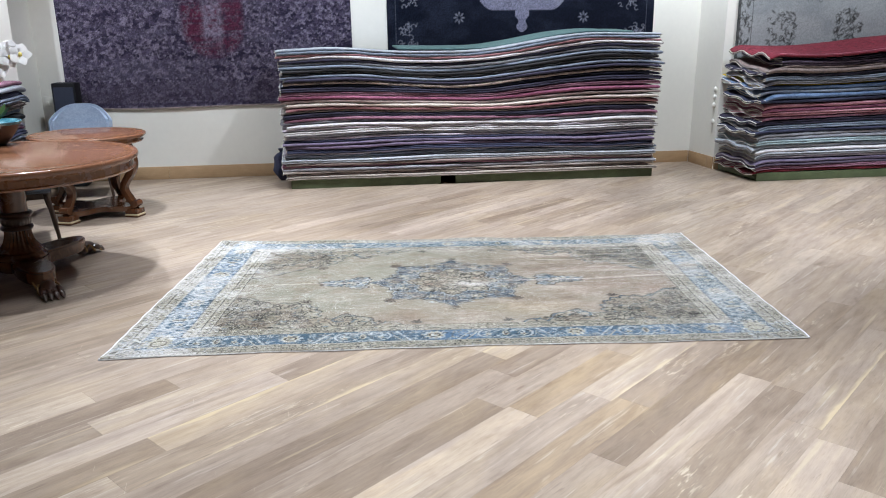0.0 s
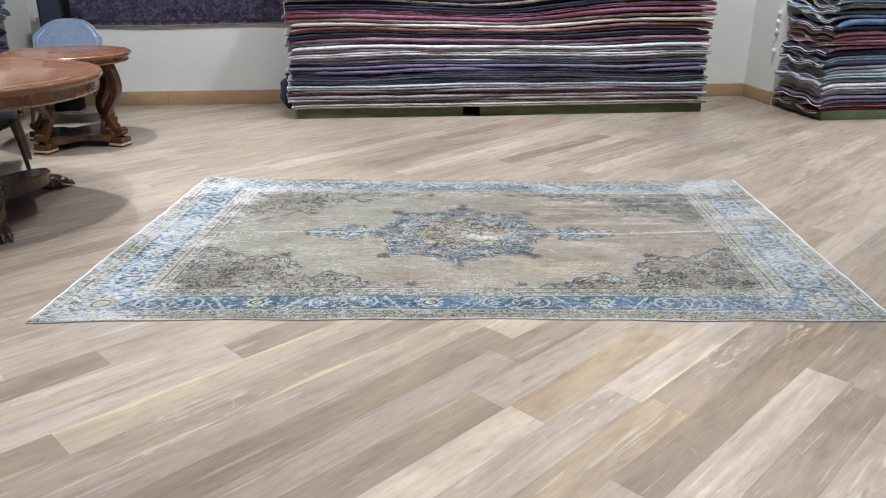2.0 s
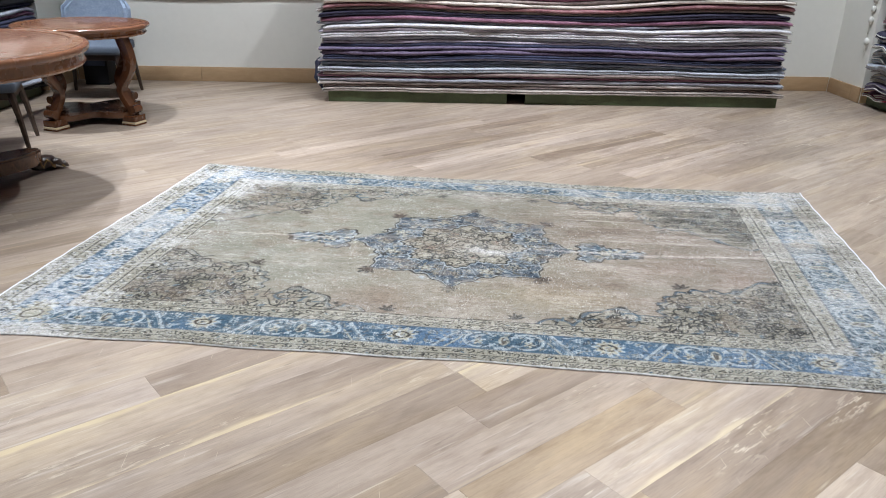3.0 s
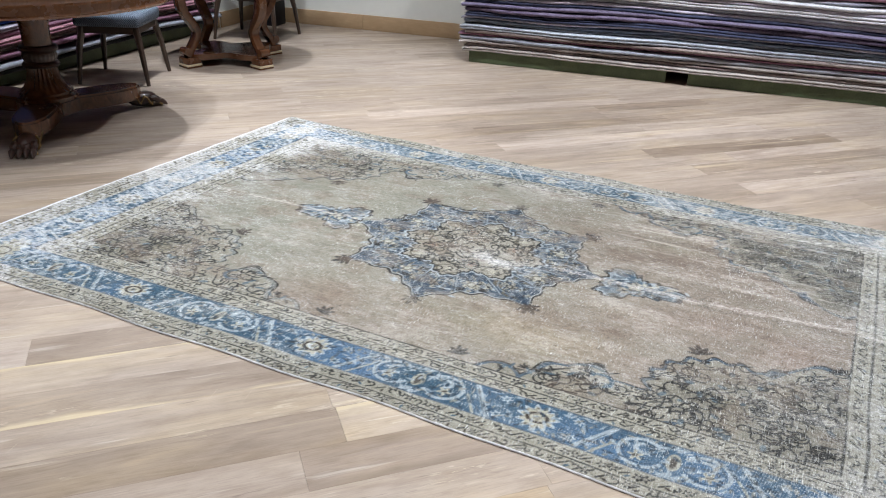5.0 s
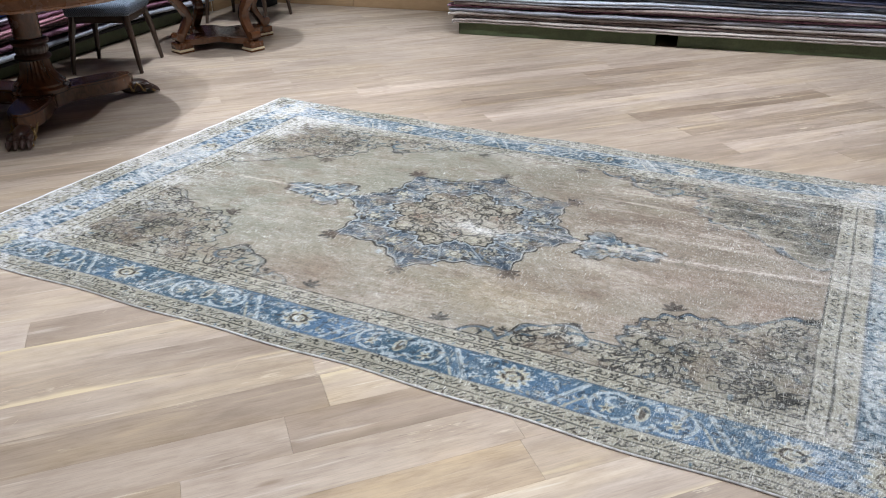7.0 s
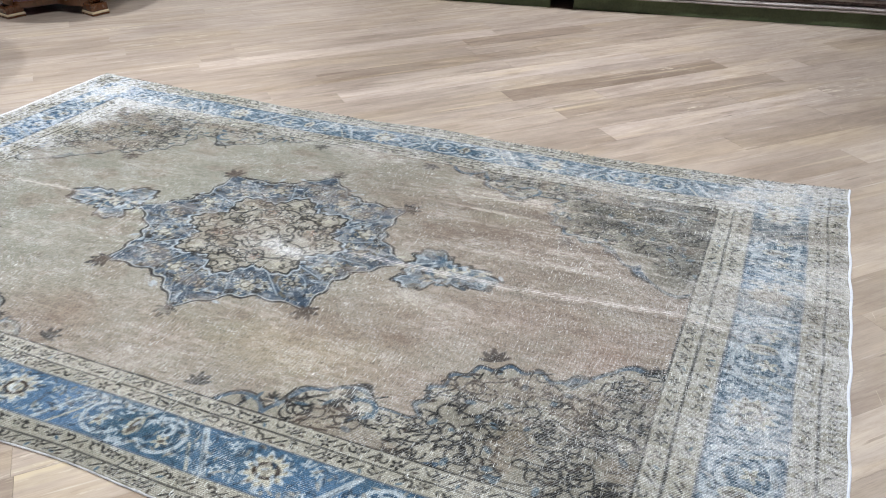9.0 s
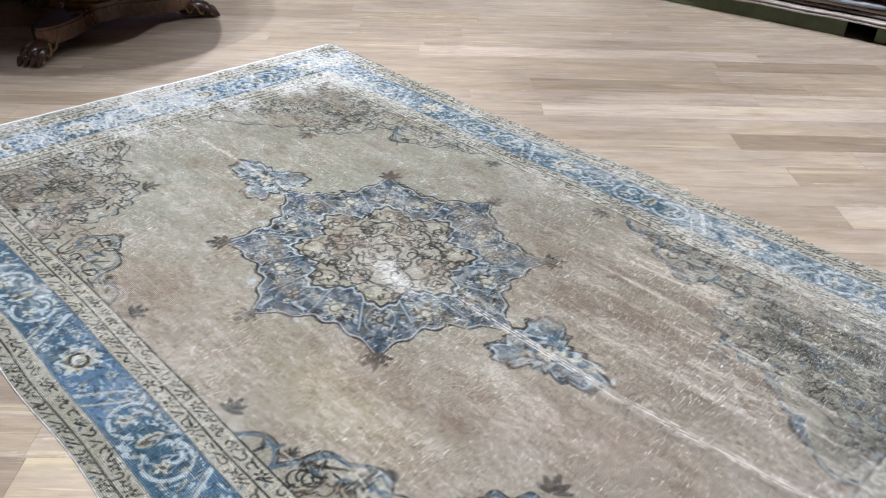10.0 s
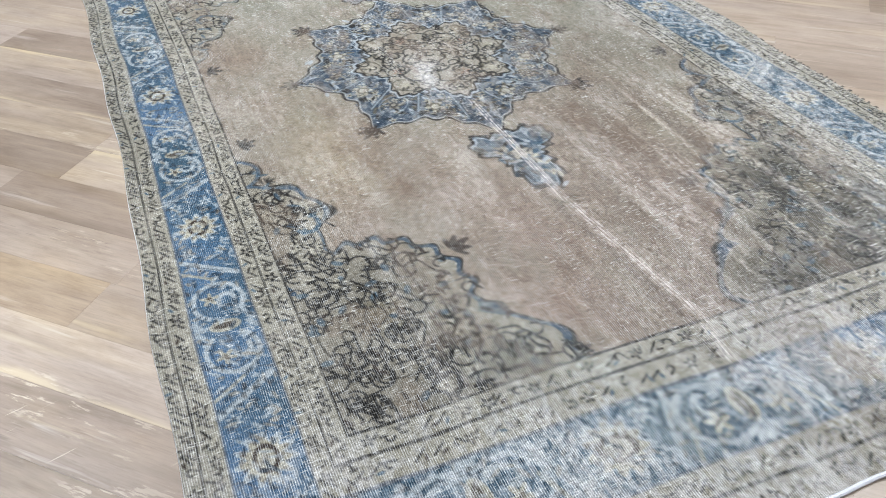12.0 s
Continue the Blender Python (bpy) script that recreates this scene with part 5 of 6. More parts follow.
    # wear, lit ends and folds: pale wash, creases and thread-bare streaks along the length
    wear = cv.noise(0.22, 0.16, 4)
    # the ends' bright sheen under the lamps is put into this dye too
    wear_and_sheen = 0.80 * np.exp(-(np.maximum(0, X + 1.58) / 0.24) ** 2) + 0.46 * np.exp(-(np.maximum(0, 1.58 - X) / 0.16) ** 2) + 0.26 * np.exp(-(np.maximum(0, 2.03 - Y) / 0.14) ** 2) + 0.04
    speck = cv.noise(0.016, 0.008, 2)
    cv.lay(np.clip(wear_and_sheen * 2.4 * (wear * 0.75 + speck * 0.75 - 0.60), 0, 0.5), (0.56, 0.59, 0.60))
    thread = cv.noise(0.5, 0.011, 2)
    for yy, x0, x1, w, a in ((1.10, -1.8, -0.55, 0.012, 0.40), (1.36, 0.5, 1.6, 0.010, 0.5), (1.47, 0.35, 1.5, 0.013, 0.4),
                             (1.58, 0.2, 1.6, 0.009, 0.5), (1.70, 0.4, 1.7, 0.014, 0.4), (1.83, 0.3, 1.7, 0.010, 0.45), (1.93, -0.2, 1.6, 0.012, 0.35), (1.66, -1.6, -0.6, 0.012, 0.25),
                             (0.76, -1.7, -0.2, 0.010, 0.16), (0.52, 0.7, 1.7, 0.014, 0.3)):
        cut = np.clip((X - x0) / 0.25, 0, 1) * np.clip((x1 - X) / 0.25, 0, 1)
        y_at = yy + 0.045 + 0.008 * np.sin(X * 3 + yy * 9)
        cv.lay(a * (1.0 if yy == 1.10 else 0.75) * cut * np.exp(-((Y - y_at) / w) ** 2) * np.clip(thread * 1.3 + speck * 1.9 - 0.9, 0, 1), (0.60, 0.59, 0.55))
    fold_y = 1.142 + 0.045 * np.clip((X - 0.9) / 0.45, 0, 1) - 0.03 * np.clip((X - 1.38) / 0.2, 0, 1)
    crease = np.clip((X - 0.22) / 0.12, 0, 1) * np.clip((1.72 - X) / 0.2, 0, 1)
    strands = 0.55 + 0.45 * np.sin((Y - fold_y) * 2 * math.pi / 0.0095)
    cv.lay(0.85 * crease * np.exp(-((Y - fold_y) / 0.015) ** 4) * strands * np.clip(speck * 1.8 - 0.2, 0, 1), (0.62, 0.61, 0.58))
    # a faint darker band follows the fold on one side
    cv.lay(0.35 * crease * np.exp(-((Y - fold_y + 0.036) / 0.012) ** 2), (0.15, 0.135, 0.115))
    cloth_bare = np.clip(1.0 - 9.0 * np.clip(d, 0, 1), 0.25, 1)
    broad = cloth_bare * np.exp(-((Y - 1.62) / 0.38) ** 2) * np.clip((X - 0.15) / 0.5, 0, 1)
    cv.lay(0.60 * broad * np.clip((cv.noise(0.6, 0.030, 3) * 0.7 + speck * 0.3 - 0.5) * 7, 0, 1), (0.46, 0.447, 0.405))
    cv.lay(0.6 * broad * np.clip((0.47 - cv.noise(0.7, 0.05, 2)) * 6, 0, 1), (0.165, 0.145, 0.118))
    cv.lay(np.clip((wear - 0.55) * 1.6 * (speck * 2 - 0.3), 0, 0.35) * cloth_bare, (0.40, 0.385, 0.34))
    cv.lay(np.clip((cv.noise(0.12, 0.07, 4) - 0.55) * 4, 0, 0.4) * (b > 0.33), (0.21, 0.18, 0.145))
    cv.lay(0.15 * np.clip((thread - 0.62) * 5, 0, 1) * cv.noise(0.4, 0.3, 2), (0.55, 0.54, 0.49))
    # rubbed patches, pale with the threads showing
    rub = np.clip((cv.noise(0.30, 0.12, 4) - 0.50) * 5, 0, 1) * np.clip((cv.noise(0.030, 0.012, 3) - 0.40) * 4, 0, 1)
    cv.lay(0.24 * rub * (b > 0.24) * cloth_bare * (0.5 + 0.5 * np.clip(X + 0.5, 0, 1)), (0.47, 0.46, 0.42))
    cv.img = np.array((1.44, 1.325, 1.345)) * np.clip(cv.img, 0, 1) ** 1.48      # old wool: deep shades
    cv.img *= (0.90 + 0.20 * rng.random(X.shape))[..., None]

    relief = 0.0010 * cv.noise(0.02, 0.02, 2) + 0.0025 * cv.noise(0.5, 0.5, 2)

    def near_shift(X):
        return -0.013 - 0.055 * np.clip((-0.3 - X) / 1.575, 0, 1) ** 1.3 - 0.010 * np.clip((X - 1.2) / 0.6, 0, 1)

    def far_shift(X):
        return -0.092 + 0.062 * (np.abs(X) / HL) ** 4

    def lie(X, Y):
        """Where a point of the cloth lies on the floor: the long edges are drawn in, the corners pulled out."""
        f = Y / WID
        ey = 0.006 * np.sin(X * 4.2 + 0.5) + 0.004 * np.sin(X * 11.0)
        y = Y + near_shift(X) * (1 - f) + far_shift(X) * f
        ex = 0.003 * np.sin(y * 5.0 + 1.0) + 0.001 * np.sin(y * 19)
        return X * (1 + 0.005 * y / WID) + SKEW * y + ex * (np.abs(X) / HL) ** 6, y + ey * (2 * np.abs(f - 0.5)) ** 6

    def place(X, Y):
        x, y = lie(X, Y)
        return x, y, 0.0085 + relief + 0.006 * np.clip(1 - dy / 0.05, 0, 1) * np.clip(np.sin(X * 6.0 + 0.8) + 0.3, 0, 1)
    root = thing("area_rug", "worn beige and blue oriental rug with star medallion on floor", "rug")
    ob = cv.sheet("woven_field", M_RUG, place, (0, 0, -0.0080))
    ob.parent = root

    def edge_strip(name, mat, pts, half, high, label):
        o = part(name, sweep(pts, [(half, high)] * len(pts), 8, 0.3, side=Vector((1, 0, 0)) if abs(pts[0][0] - pts[-1][0]) < 0.5 else Vector((0, 1, 0))), mat, root, label)
        return o
    for sg, hw in ((1, 0.0052), (-1, 0.0055)):
        pts = []
        for i in range(60):
            x, y = lie(sg * (HL + 0.002), WID * i / 59)
            pts.append((x + 0.0022 * math.sin(y * 31), y, 0.0065))
        edge_strip("end_binding", M_BIND, pts, hw, 0.006, "white bound short edge")
    for y0 in (0.0, WID):
        pts = [(*lie(-HL + LEN * i / 119, y0), 0.0055) for i in range(120)]
        edge_strip("selvage", M_SELV, pts, 0.0026, 0.004, "worn overcast long edge")

    bm = bmesh.new()      # loose ends of weft along the far long edge
    tr = random.Random(21)
    for i in range(260):
        x = -HL + LEN * (i + tr.random()) / 260
        a = tr.uniform(-0.7, 0.7)
        ln = tr.uniform(0.008, 0.024)
        p0 = Vector((*lie(x, WID), 0.006))
        d = Vector((math.sin(a), math.cos(a), 0)) * ln
        sweep([p0, p0 + d * 0.6 + Vector((0, 0, 0.002)), p0 + d - Vector((0, 0, 0.003))], [0.0028, 0.0024, 0.001], 4, bm=bm, side=Vector((0, 0, 1)))
    tagged(part("edge_tuft", bm, plain("tuft_wool", (0.13, 0.115, 0.10), 0.95, 0, 0.4, 50), root, "frayed brown wool ends"), kind="stuff")


antique_carpet()


def hung_rug(name, u0, u1, z0, z1, v, draw, base, label):
    cv = Canvas(0, u1 - u0, 0, z1 - z0, 0.009, base)
    draw(cv, u0, z0)
    wob = cv.noise(0.8, 0.8, 2) * 0.02
    ob = cv.sheet("wall_rug", M_HUNG, lambda X, Y: (X + 0.006 * np.sin(Y * 3), -0.012 - wob, Y - 0.012 * np.sin(X * 2.0) * (1 - Y / (z1 - z0))), (0, 0.010, 0))
    ob.matrix_basis = wall_pose(u0, v, z0)
    return tagged(ob, label, "rug", "rugs hung on the walls")


def draw_purple(cv, u0, z0):
    X, Y = cv.X + u0, cv.Y + z0
    t = cv.noise(0.035, 0.03, 2)
    cv.lay(np.clip((t - 0.45) * 6, 0, 0.95), (0.018, 0.015, 0.032))
    cv.lay(np.clip((cv.noise(0.032, 0.028, 2) - 0.56) * 7, 0, 0.75), (0.175, 0.155, 0.215))
    cv.lay(np.clip((cv.noise(0.9, 0.10, 3) - 0.5) * 3, 0, 0.35), (0.105, 0.095, 0.14))
    U = X + 1.74
    ring = np.clip((0.36 - np.hypot(U, np.maximum(0, 1.72 - Y) * 1.0)) * 18, 0, 1)
    cv.lay(ring * np.clip(cv.noise(0.5, 0.03, 3) * 2.2 - 0.35, 0, 0.9), (0.075, 0.014, 0.034))
    cv.lay(np.clip((0.13 - np.abs(U)) * 20, 0, 1) * np.clip((Y - 1.46) * 6, 0, 1) * np.clip(t * 1.8 - 0.3, 0, 0.8), (0.20, 0.18, 0.25))
    for _ in range(1700):
        x, y = cv.rng.uniform(0.05, cv.xs[-1] - 0.05), cv.rng.uniform(0.05, cv.ys[-1])
        c = ((0.028, 0.022, 0.042), (0.125, 0.108, 0.15))[cv.rng.integers(2)]
        cv.curl(x, y, cv.rng.uniform(0.015, 0.035), cv.rng.uniform(0, 6), 0.010, c, 0.6)
    cv.lay(np.clip((0.30 - cv.Y) * 30, 0, 1) * np.clip((cv.Y - 0.06) * 30, 0, 1) * 0.45, (0.045, 0.035, 0.06))
    cv.lay(np.clip((0.025 - np.abs(cv.Y - 0.05)) * 60, 0, 1) * 0.7, (0.03, 0.025, 0.05))
    cv.lay((cv.Y < 0.012) * 0.9, (0.36, 0.30, 0.30))
    cv.img *= (0.55 + 0.9 * cv.rng.random(X.shape))[..., None]


def draw_navy(cv, u0, z0):
    X, Y = cv.X + u0, cv.Y + z0
    cv.lay(np.clip((cv.noise(0.3, 0.2, 4) - 0.45) * 3, 0, 0.8), (0.014, 0.018, 0.034))
    U = np.abs(X - 1.88)
    dome = np.minimum(0.52 - U, Y - 1.915 - 0.10 * np.clip((U - 0.36) / 0.16, 0, 1) ** 2)
    tip = np.where(Y > 1.66, np.minimum(0.085 + 0.03 * np.sin((Y - 1.66) * 34.0) * (Y < 1.85) - 0.44 * np.maximum(0, 1.82 - Y) - U, 1.95 - Y), -1.0)
    m = np.maximum(dome, tip)
    cv.lay(np.clip(m / 0.011 + 0.5, 0, 1), (0.20, 0.20, 0.28))
    cv.lay(np.clip(m / 0.011 + 0.5, 0, 1) * np.clip(cv.noise(0.2, 0.15, 3) * 1.6 - 0.5, 0, 0.6), (0.12, 0.12, 0.19))
    for x in (1.10, 2.66):
        for i in range(8):
            a = i * math.pi / 4
            cv.oval(x - u0 + 0.045 * math.cos(a), 1.83 - z0 + 0.045 * math.sin(a), 0.022, 0.010, a, (0.22, 0.23, 0.30), 0.7)
    for x0 in (0.48, 3.34):
        for k in range(110):
            a = cv.rng.uniform(0, 6.28)
            x, y = x0 - u0 + cv.rng.normal(0, 0.07), 1.15 - z0 + cv.rng.uniform(0, 1.7)
            if math.sin(y * 14) < -0.3:
                continue
            cv.curl(x, y, cv.rng.uniform(0.015, 0.03), a, 0.009, (0.24, 0.25, 0.32), 0.6)
    for e in (0.10, cv.xs[-1] - 0.10):
        cv.lay((np.abs(cv.X - e) < 0.006) * 0.4, (0.12, 0.13, 0.18))
    cv.img *= (0.55 + 0.9 * cv.rng.random(X.shape))[..., None]


def draw_grey(cv, u0, z0):
    X, Y = cv.X, cv.Y
    cv.lay(np.clip((cv.noise(0.3, 0.25, 4) - 0.45) * 3, 0, 0.8), (0.22, 0.245, 0.265))
    dark = (0.030, 0.030, 0.030)
    wdt = cv.xs[-1]
    for _ in range(2400):
        x, y = cv.rng.uniform(0, wdt), cv.rng.uniform(0, cv.ys[-1])
        edge = min(x, wdt - x)
        inmot = math.sin(x * 7.0 + 0.6) * math.sin(y * 5.5 + 1.0) > 0.25
        if edge > 0.17 and not inmot:
            continue
        a = cv.rng.uniform(0, 6.28)
        if cv.rng.random() < 0.5:
            cv.curl(x, y, cv.rng.uniform(0.012, 0.028), a, 0.009, dark, 0.7)
        else:
            cv.oval(x, y, 0.032, 0.012, a, dark, 0.7)
    cv.lay((X < 0.03) * 0.8, dark)
    cv.lay((np.abs(X - 0.19) < 0.007) * 0.7, dark)
    cv.img *= (0.8 + 0.4 * cv.rng.random(X.shape))[..., None]


hung_rug("wall_rug", -3.38, -0.18, 0.83, 2.95, V1, draw_purple, (0.058, 0.047, 0.082), "faded purple rug with a crimson medallion hung on the wall")
hung_rug("wall_rug", 0.24, 3.58, 1.05, 2.95, V1, draw_navy, (0.004, 0.006, 0.015), "dark navy rug with a lavender medallion hung on the wall")
hung_rug("wall_rug", 4.36, 6.75, 1.0, 2.95, VN, draw_grey, (0.30, 0.32, 0.335), "pale grey rug with black floral pattern hung on the wall")

# ---------------------------------------------------------------- small things


def loudspeaker(m):
    root = thing("loudspeaker", "tall black floor loudspeaker standing against the wall", "speaker", m)
    part("cabinet", boxed(0.24, 0.22, 1.13, Matrix.Translation((0, 0, 0.568)), 0.012), M_BLACK, root)
    part("grille", boxed(0.20, 0.012, 0.9, Matrix.Translation((0, -0.113, 0.64)), 0.008), plain("speaker_cloth", (0.02, 0.025, 0.045), 0.95), root, "dark blue-black cloth grille")
    return root


loudspeaker(wall_pose(-3.32, 5.36))
sock = thing("wall_socket", "small white plastic wall socket above the baseboard", "socket", wall_pose(-3.585, V1 - 0.008, 0.92))
part("face_plate", boxed(0.075, 0.015, 0.115, bevel=0.004), M_WHITEP, sock)
part("plug", boxed(0.03, 0.03, 0.04, Matrix.Translation((0, -0.022, -0.02)), 0.005), M_WHITEP, sock)

cord = thing("pull_cord", "white cord with round knobs hanging on the wall", "cord", wall_pose(UR - 0.02, 5.02))
part("cord", sweep([(0.003 * math.sin(i), 0, 0.45 + 0.03 * i) for i in range(22)], [0.003] * 22, 6), M_WHITEP, cord)
for zz in (0.58, 0.78, 0.88, 0.97):
    bm = bmesh.new()
    ball(bm, Vector((0, 0, zz)), 0.031, (0.8, 0.8, 1.1), 0, 10, 8)
    part("knob", bm, M_WHITEP, cord, "round white plastic knob")

bag = thing("cloth_bag", "small navy cloth bag slumped beside the rug stack", "bag", wall_pose(-1.05, 5.2))
bm = bmesh.new()
ball(bm, Vector((0, 0, 0.17)), 0.13, (0.8, 0.65, 1.32), 0, 16, 10)
for v in bm.verts:
    v.co += Vector((0.012 * math.sin(v.co.z * 40), 0.012 * math.sin(v.co.x * 50), 0))
    v.co.z = max(v.co.z, 0.002)
part("body", bm, M_STACK["navy"], bag)
part("drawn_neck", lathe([(0.03, 0.325), (0.022, 0.342), (0.045, 0.37), (0.04, 0.372)], 14), M_STACK["navy"], bag)


def glaze():
    m, nt, b = material("turquoise_glaze", 0.25)
    f = noisy(nt, coords(nt), 14.0, 5)
    nt.links.new(ramp(nt, [(0.4, (0.03, 0.12, 0.17)), (0.55, (0.10, 0.33, 0.42)), (0.7, (0.5, 0.62, 0.66))], f), b.inputs["Base Color"])
    return m


TABLE_Z = 0.84
BOWL = Vector((-3.29, 1.97, TABLE_Z + 0.0015))
bowl = thing("flower_bowl", "dark glazed bowl with turquoise lip on the table", "bowl", Matrix.Translation(BOWL))
part("bowl_body", lathe([(0.075, 0.0), (0.08, 0.012), (0.115, 0.05), (0.155, 0.10), (0.185, 0.15), (0.178, 0.152), (0.145, 0.105), (0.10, 0.055), (0.05, 0.03)], 40), plain("bowl_brown", (0.035, 0.02, 0.014), 0.3, 0, 0.3), bowl)
part("lip", lathe([(0.150, 0.11), (0.187, 0.152), (0.192, 0.17), (0.186, 0.176), (0.172, 0.158), (0.140, 0.11)], 40), glaze(), bowl, "turquoise glazed lip")
part("moss", lathe([(0.13, 0.10), (0.125, 0.13), (0.06, 0.145), (0.01, 0.148)], 24), plain("moss", (0.05, 0.07, 0.02), 0.95, 0, 0.4, 60), bowl, "green moss filling")

M_PETAL = plain("orchid_petal", (0.85, 0.85, 0.86), 0.6, 0, 0.04, 30)
M_STEM = plain("orchid_stem", (0.08, 0.12, 0.03), 0.5)
M_LEAF = plain("orchid_leaf", (0.05, 0.11, 0.03), 0.4, 0, 0.3)
M_LIP = plain("orchid_lip", (0.55, 0.45, 0.12), 0.6)
orchid = thing("orchid", "white orchid with arching stems in the bowl", "plant", Matrix.Translation(BOWL + Vector((0, 0, 0.147))))
orng = random.Random(3)


def petal(bm, m, ln, wd):
    rows = []
    for i in range(6):
        f = i / 5
        w = wd * math.sin(math.pi * (0.12 + 0.86 * f)) ** 0.8
        rows.append([bm.verts.new(m @ Vector((ln * f, w * s, 0.25 * ln * f * f - 0.12 * w * s * s + 0.012 * math.sin(f * 3)))) for s in (-1, -0.5, 0, 0.5, 1)])
    for a, b in zip(rows, rows[1:]):
        for j in range(4):
            bm.faces.new((a[j], a[j + 1], b[j + 1], b[j]))


def flower(p, aim, size):
    bm = bmesh.new()
    base = Matrix.Translation(p) @ aim.to_track_quat("Z", "Y").to_matrix().to_4x4()
    for k in range(5):
        petal(bm, base @ Matrix.Rotation(k * 2 * math.pi / 5 + orng.uniform(-0.15, 0.15), 4, "Z"), size, size * (0.55 if k % 2 else 0.42))
    bmesh.ops.solidify(bm, geom=bm.faces[:], thickness=0.0015)
    fl = part("flower", bm, M_PETAL, orchid, "white five-petalled blossom")
    bm = bmesh.new()
    ball(bm, p + aim * 0.012, size * 0.17, (1, 1, 1.2))
    part("lip", bm, M_LIP, fl, "yellow centre")


for dirx, diry, high in ((0.19, -0.06, 0.52), (0.10, -0.10, 0.42)):
    pts = [Vector((dirx * f ** 1.6 * 1.6, diry * f ** 1.6 * 1.6, high * math.sin(f * 1.9) / math.sin(1.571))) for f in [i / 15 for i in range(16)]]
    part("stem", sweep(pts, [0.005 - 0.0002 * i for i in range(16)], 6), M_STEM, orchid)
    for i in range(6, 16):
        for _ in range(1):
            aim = Vector((orng.uniform(0.0, 0.8), orng.uniform(-1, -0.3), orng.uniform(-0.3, 0.4))).normalized()
            flower(pts[i] + aim * 0.03 + Vector((orng.uniform(-0.03, 0.03), 0, orng.uniform(-0.04, 0.02))), aim, orng.uniform(0.06, 0.078))
for k in range(5):
    a = k * 1.3
    bm = bmesh.new()
    petal(bm, Matrix.Rotation(a, 4, "Z") @ Matrix.Rotation(-0.5, 4, "Y"), 0.20, 0.035)
    bmesh.ops.solidify(bm, geom=bm.faces[:], thickness=0.003)
    part("leaf", bm, M_LEAF, orchid)

# ---------------------------------------------------------------- oak floor boards
BW, C0 = 0.158, 0.3606
D45 = Vector((1, 1, 0)) / math.sqrt(2)
N45 = Vector((-1, 1, 0)) / math.sqrt(2)
floor = thing("floor", "limed oak plank floor laid diagonally, matt finish", "floor", kind="structure")


def plank_mesh(name, poly, thick=0.018, cham=0.0004):
    """A board from its outline in the plane, with a small chamfer round the top."""
    bm = bmesh.new()
    c = sum((Vector(p) for p in poly), Vector((0, 0))) / len(poly)
    ins = [Vector(p) + (c - Vector(p)).normalized() * cham * 1.4 for p in poly]
    a = [bm.verts.new((p[0], p[1], -thick)) for p in poly]
    b = [bm.verts.new((p[0], p[1], -cham)) for p in poly]
    t = [bm.verts.new((p[0], p[1], 0)) for p in ins]
    n = len(poly)
    for i in range(n):
        j = (i + 1) % n
        bm.faces.new((a[i], a[j], b[j], b[i]))
        bm.faces.new((b[i], b[j], t[j], t[i]))
    bm.faces.new(t)
    return bm


def clip(poly, axis, lim, keep_less):
    """Cuts an outline, given in wall coordinates, at one wall."""
    out = []
    for i, p in enumerate(poly):
        q = poly[(i + 1) % len(poly)]
        ip = (p[axis] <= lim) == keep_less
        iq = (q[axis] <= lim) == keep_less
        if ip:
            out.append(p)
        if ip != iq:
            f = (lim - p[axis]) / (q[axis] - p[axis])
            out.append((p[0] + (q[0] - p[0]) * f, p[1] + (q[1] - p[1]) * f))
    return out


prng = random.Random(11)
LENGTHS = (0.9, 1.4, 1.9, 2.4)
shared = {}


def board_mesh(ln, wood):
    """Boards of one length and wood share their mesh."""
    if (ln, wood.name) not in shared:
        me = bpy.data.meshes.new("plank")
        bm = plank_mesh("plank", [(0, 0), (ln - 0.0004, 0), (ln - 0.0004, BW - 0.0004), (0, BW - 0.0004)])
        bm.to_mesh(me)
        bm.free()
        me.materials.append(wood)
        shared[ln, wood.name] = me
    return shared[ln, wood.name]


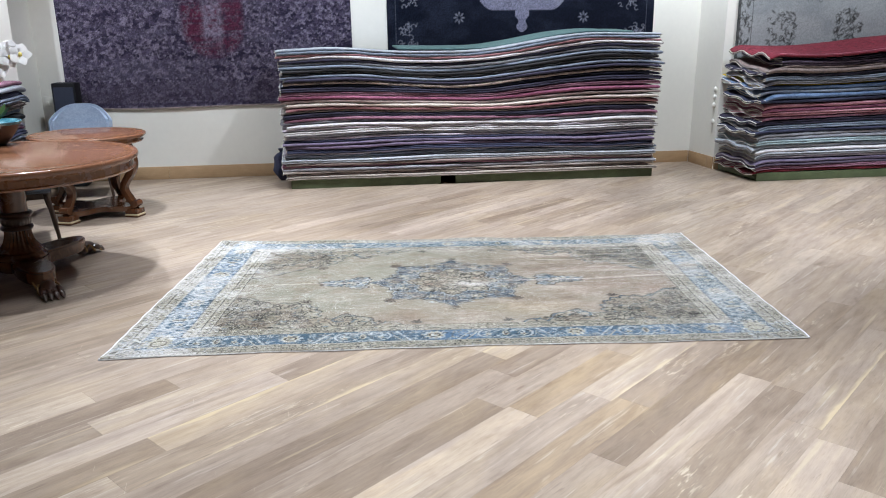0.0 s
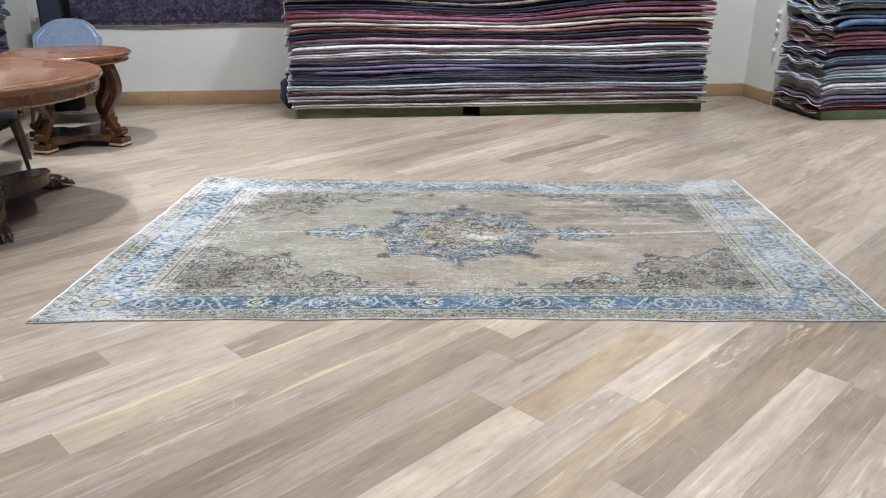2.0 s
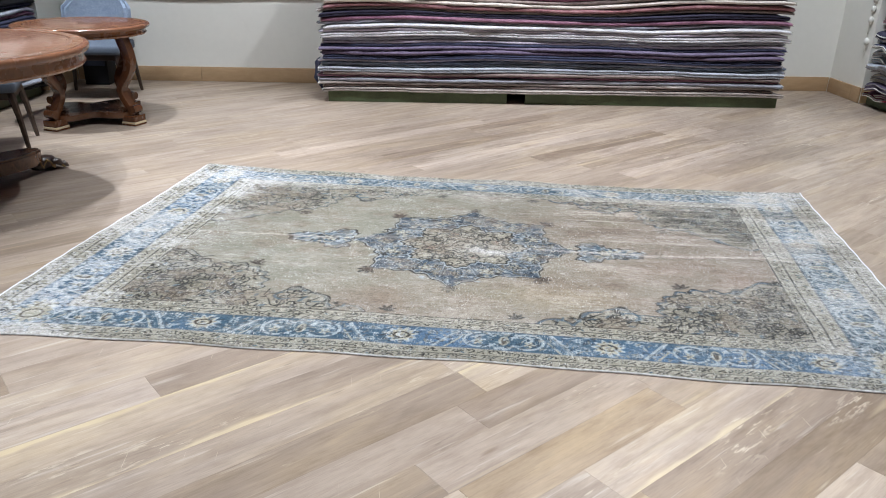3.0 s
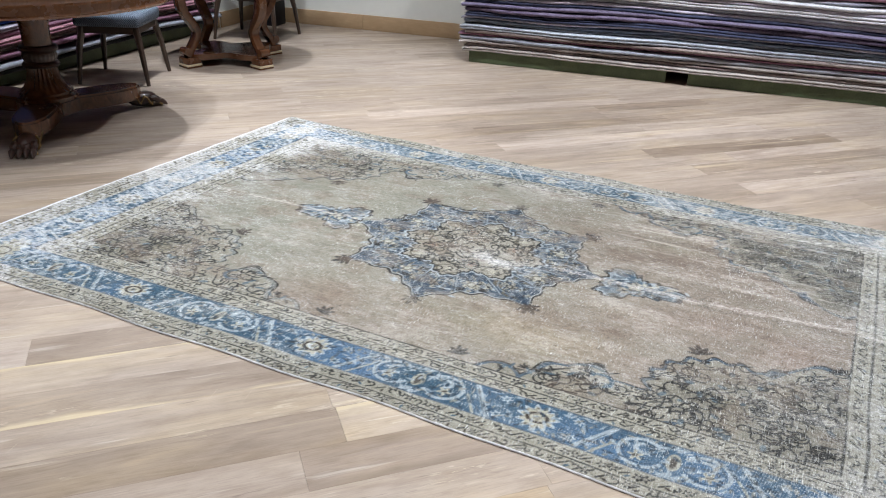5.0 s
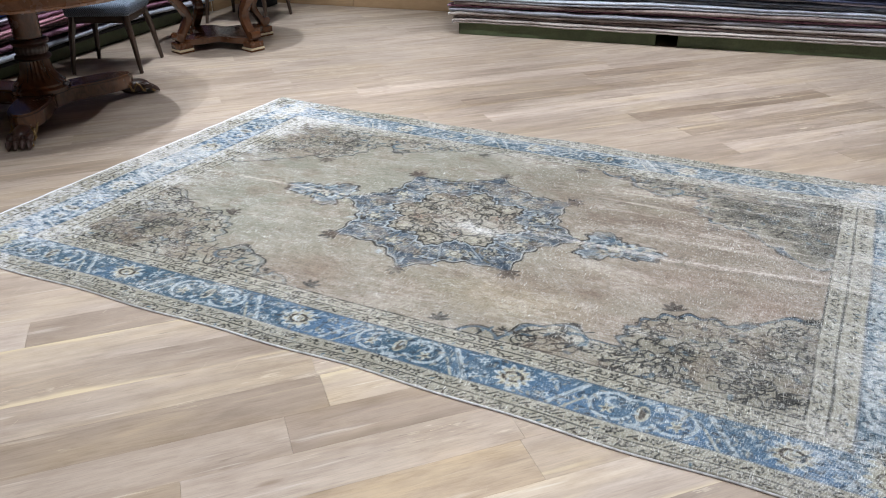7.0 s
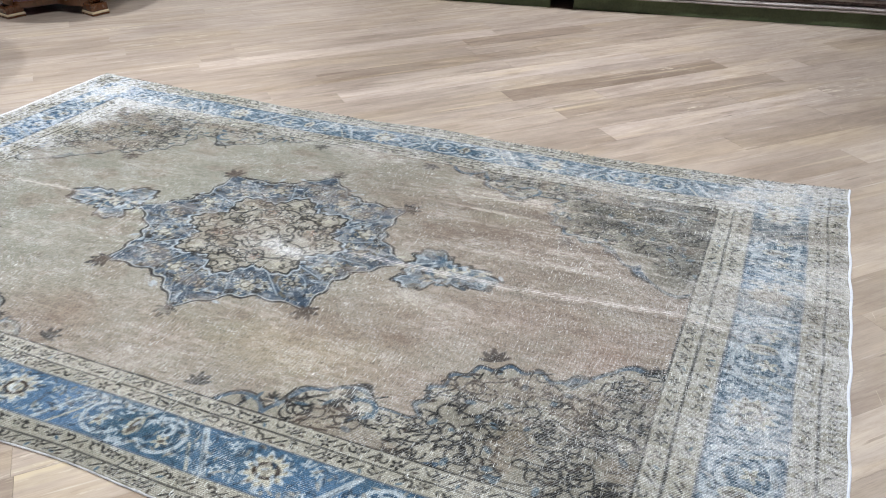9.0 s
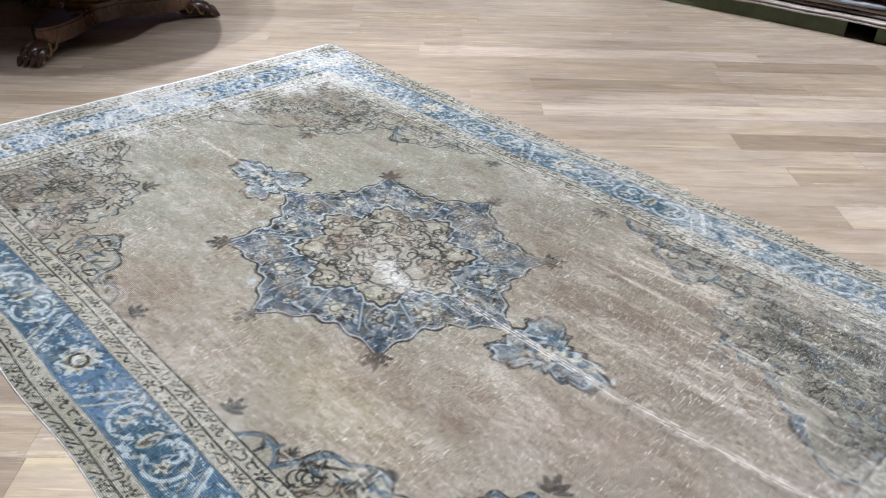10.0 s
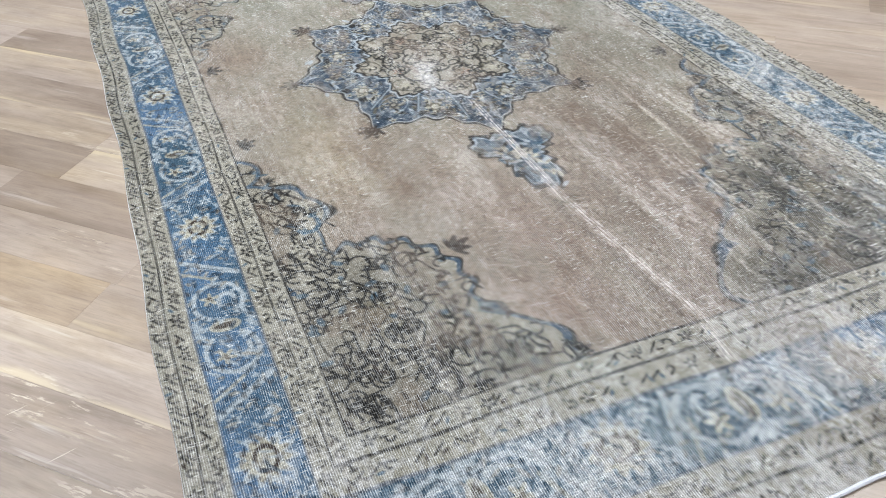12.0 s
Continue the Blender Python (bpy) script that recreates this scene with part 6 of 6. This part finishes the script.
# boards that stand out, by row: where they begin and end along it, and their wood
SPECIAL = {
    -13: [(-1.60, 0.22, M_FLOOR_LIGHT)], -12: [(0.30, 1.70, M_FLOOR_SAP[0])], -10: [(-1.27, 0.63, M_FLOOR_LIGHT), (0.63, 2.03, M_FLOOR)],
    -9: [(-0.49, 1.41, M_FLOOR_DARK)], -8: [(-1.38, 0.008, M_FLOOR_AMBER), (0.008, 1.408, M_FLOOR_DARK)], -7: [(-0.05, 1.35, M_FLOOR_SAP[0])],
    -6: [(-1.793, -0.393, M_FLOOR_LIGHT), (-0.393, 0.46, M_FLOOR_AMBER)], -4: [(-0.134, 1.266, M_FLOOR_DARK)], -3: [(-1.9, 0.0, M_FLOOR), (0.0, 1.4, M_FLOOR_SAP[1])],
    -1: [(-1.84, 0.06, M_FLOOR_SAP[0])], 0: [(-1.60, 0.30, M_FLOOR_SAP[1])], 1: [(-2.30, -0.883, M_FLOOR_LIGHT), (-0.883, 0.017, M_FLOOR_DARK)],
    2: [(-3.11, -1.71, M_FLOOR)], 3: [(-3.17, -1.27, M_FLOOR_DARK)], 5: [(2.45, 3.85, M_FLOOR_LIGHT)], 7: [(2.38, 3.78, M_FLOOR)], 8: [(2.72, 4.12, M_FLOOR_LIGHT)],
    9: [(2.25, 3.65, M_FLOOR_DARK)], 11: [(1.435, 3.335, M_FLOOR_LIGHT)], 15: [(2.45, 3.35, M_FLOOR_DARK)], 16: [(0.83, 2.73, M_FLOOR_LIGHT)],
}
rest = bmesh.new()
near = []
for row in range(-75, 75):
    off = C0 + (row - 1) * BW
    run, pos = [], -11.0 + prng.uniform(0, 1.5)
    known = SPECIAL.get(row, [])
    if known:               # count back from the first known board
        pos = known[0][0]
        while pos > -10.0:
            ln = prng.choice(LENGTHS)
            run.insert(0, (pos - ln, ln, None))
            pos -= ln
        for s0, s1, wood in known:
            run.append((s0, round(s1 - s0, 3), wood))
        pos = known[-1][1]
    while pos < 11.0:
        ln = prng.choice(LENGTHS)
        run.append((pos, ln, None))
        pos += ln
    for pos, ln, wood in run:
        corners = []
        for a, c in ((pos, off), (pos + ln - 0.0004, off), (pos + ln - 0.0004, off + BW - 0.0004), (pos, off + BW - 0.0004)):
            p = D45 * a + N45 * c
            corners.append((p.x * CA + p.y * SA, -p.x * SA + p.y * CA))
        inside = all(U0 < u < U1 and V0 < v < V1 for u, v in corners)
        mid = D45 * (pos + ln / 2) + N45 * (off + BW / 2)
        if inside and -2.4 < mid.x < 2.5 and -1.9 < mid.y < 4.6:
            near.append((pos, off, ln, wood))
        else:
            poly = corners
            for axis, lim, less in ((0, U1, True), (0, U0, False), (1, V1, True), (1, V0, False)):
                poly = clip(poly, axis, lim, less) if poly else poly
            if len(poly) > 2:
                pts = [W(u, v) for u, v in poly]
                b2 = plank_mesh("x", [(p.x, p.y) for p in pts])
                vm = {v: rest.verts.new(v.co) for v in b2.verts}
                for f in b2.faces:
                    rest.faces.new([vm[v] for v in f.verts])
                b2.free()
tagged(part("plank_rest", rest, M_FLOOR_REST, floor, smooth=0), kind="stuff")
for pos, off, ln, wood in near:
    ob = new("plank", board_mesh(ln, wood or M_FLOOR))
    ob.parent = floor
    ob.matrix_basis = Matrix.Translation(D45 * pos + N45 * off) @ Matrix.Rotation(radians(45), 4, "Z")
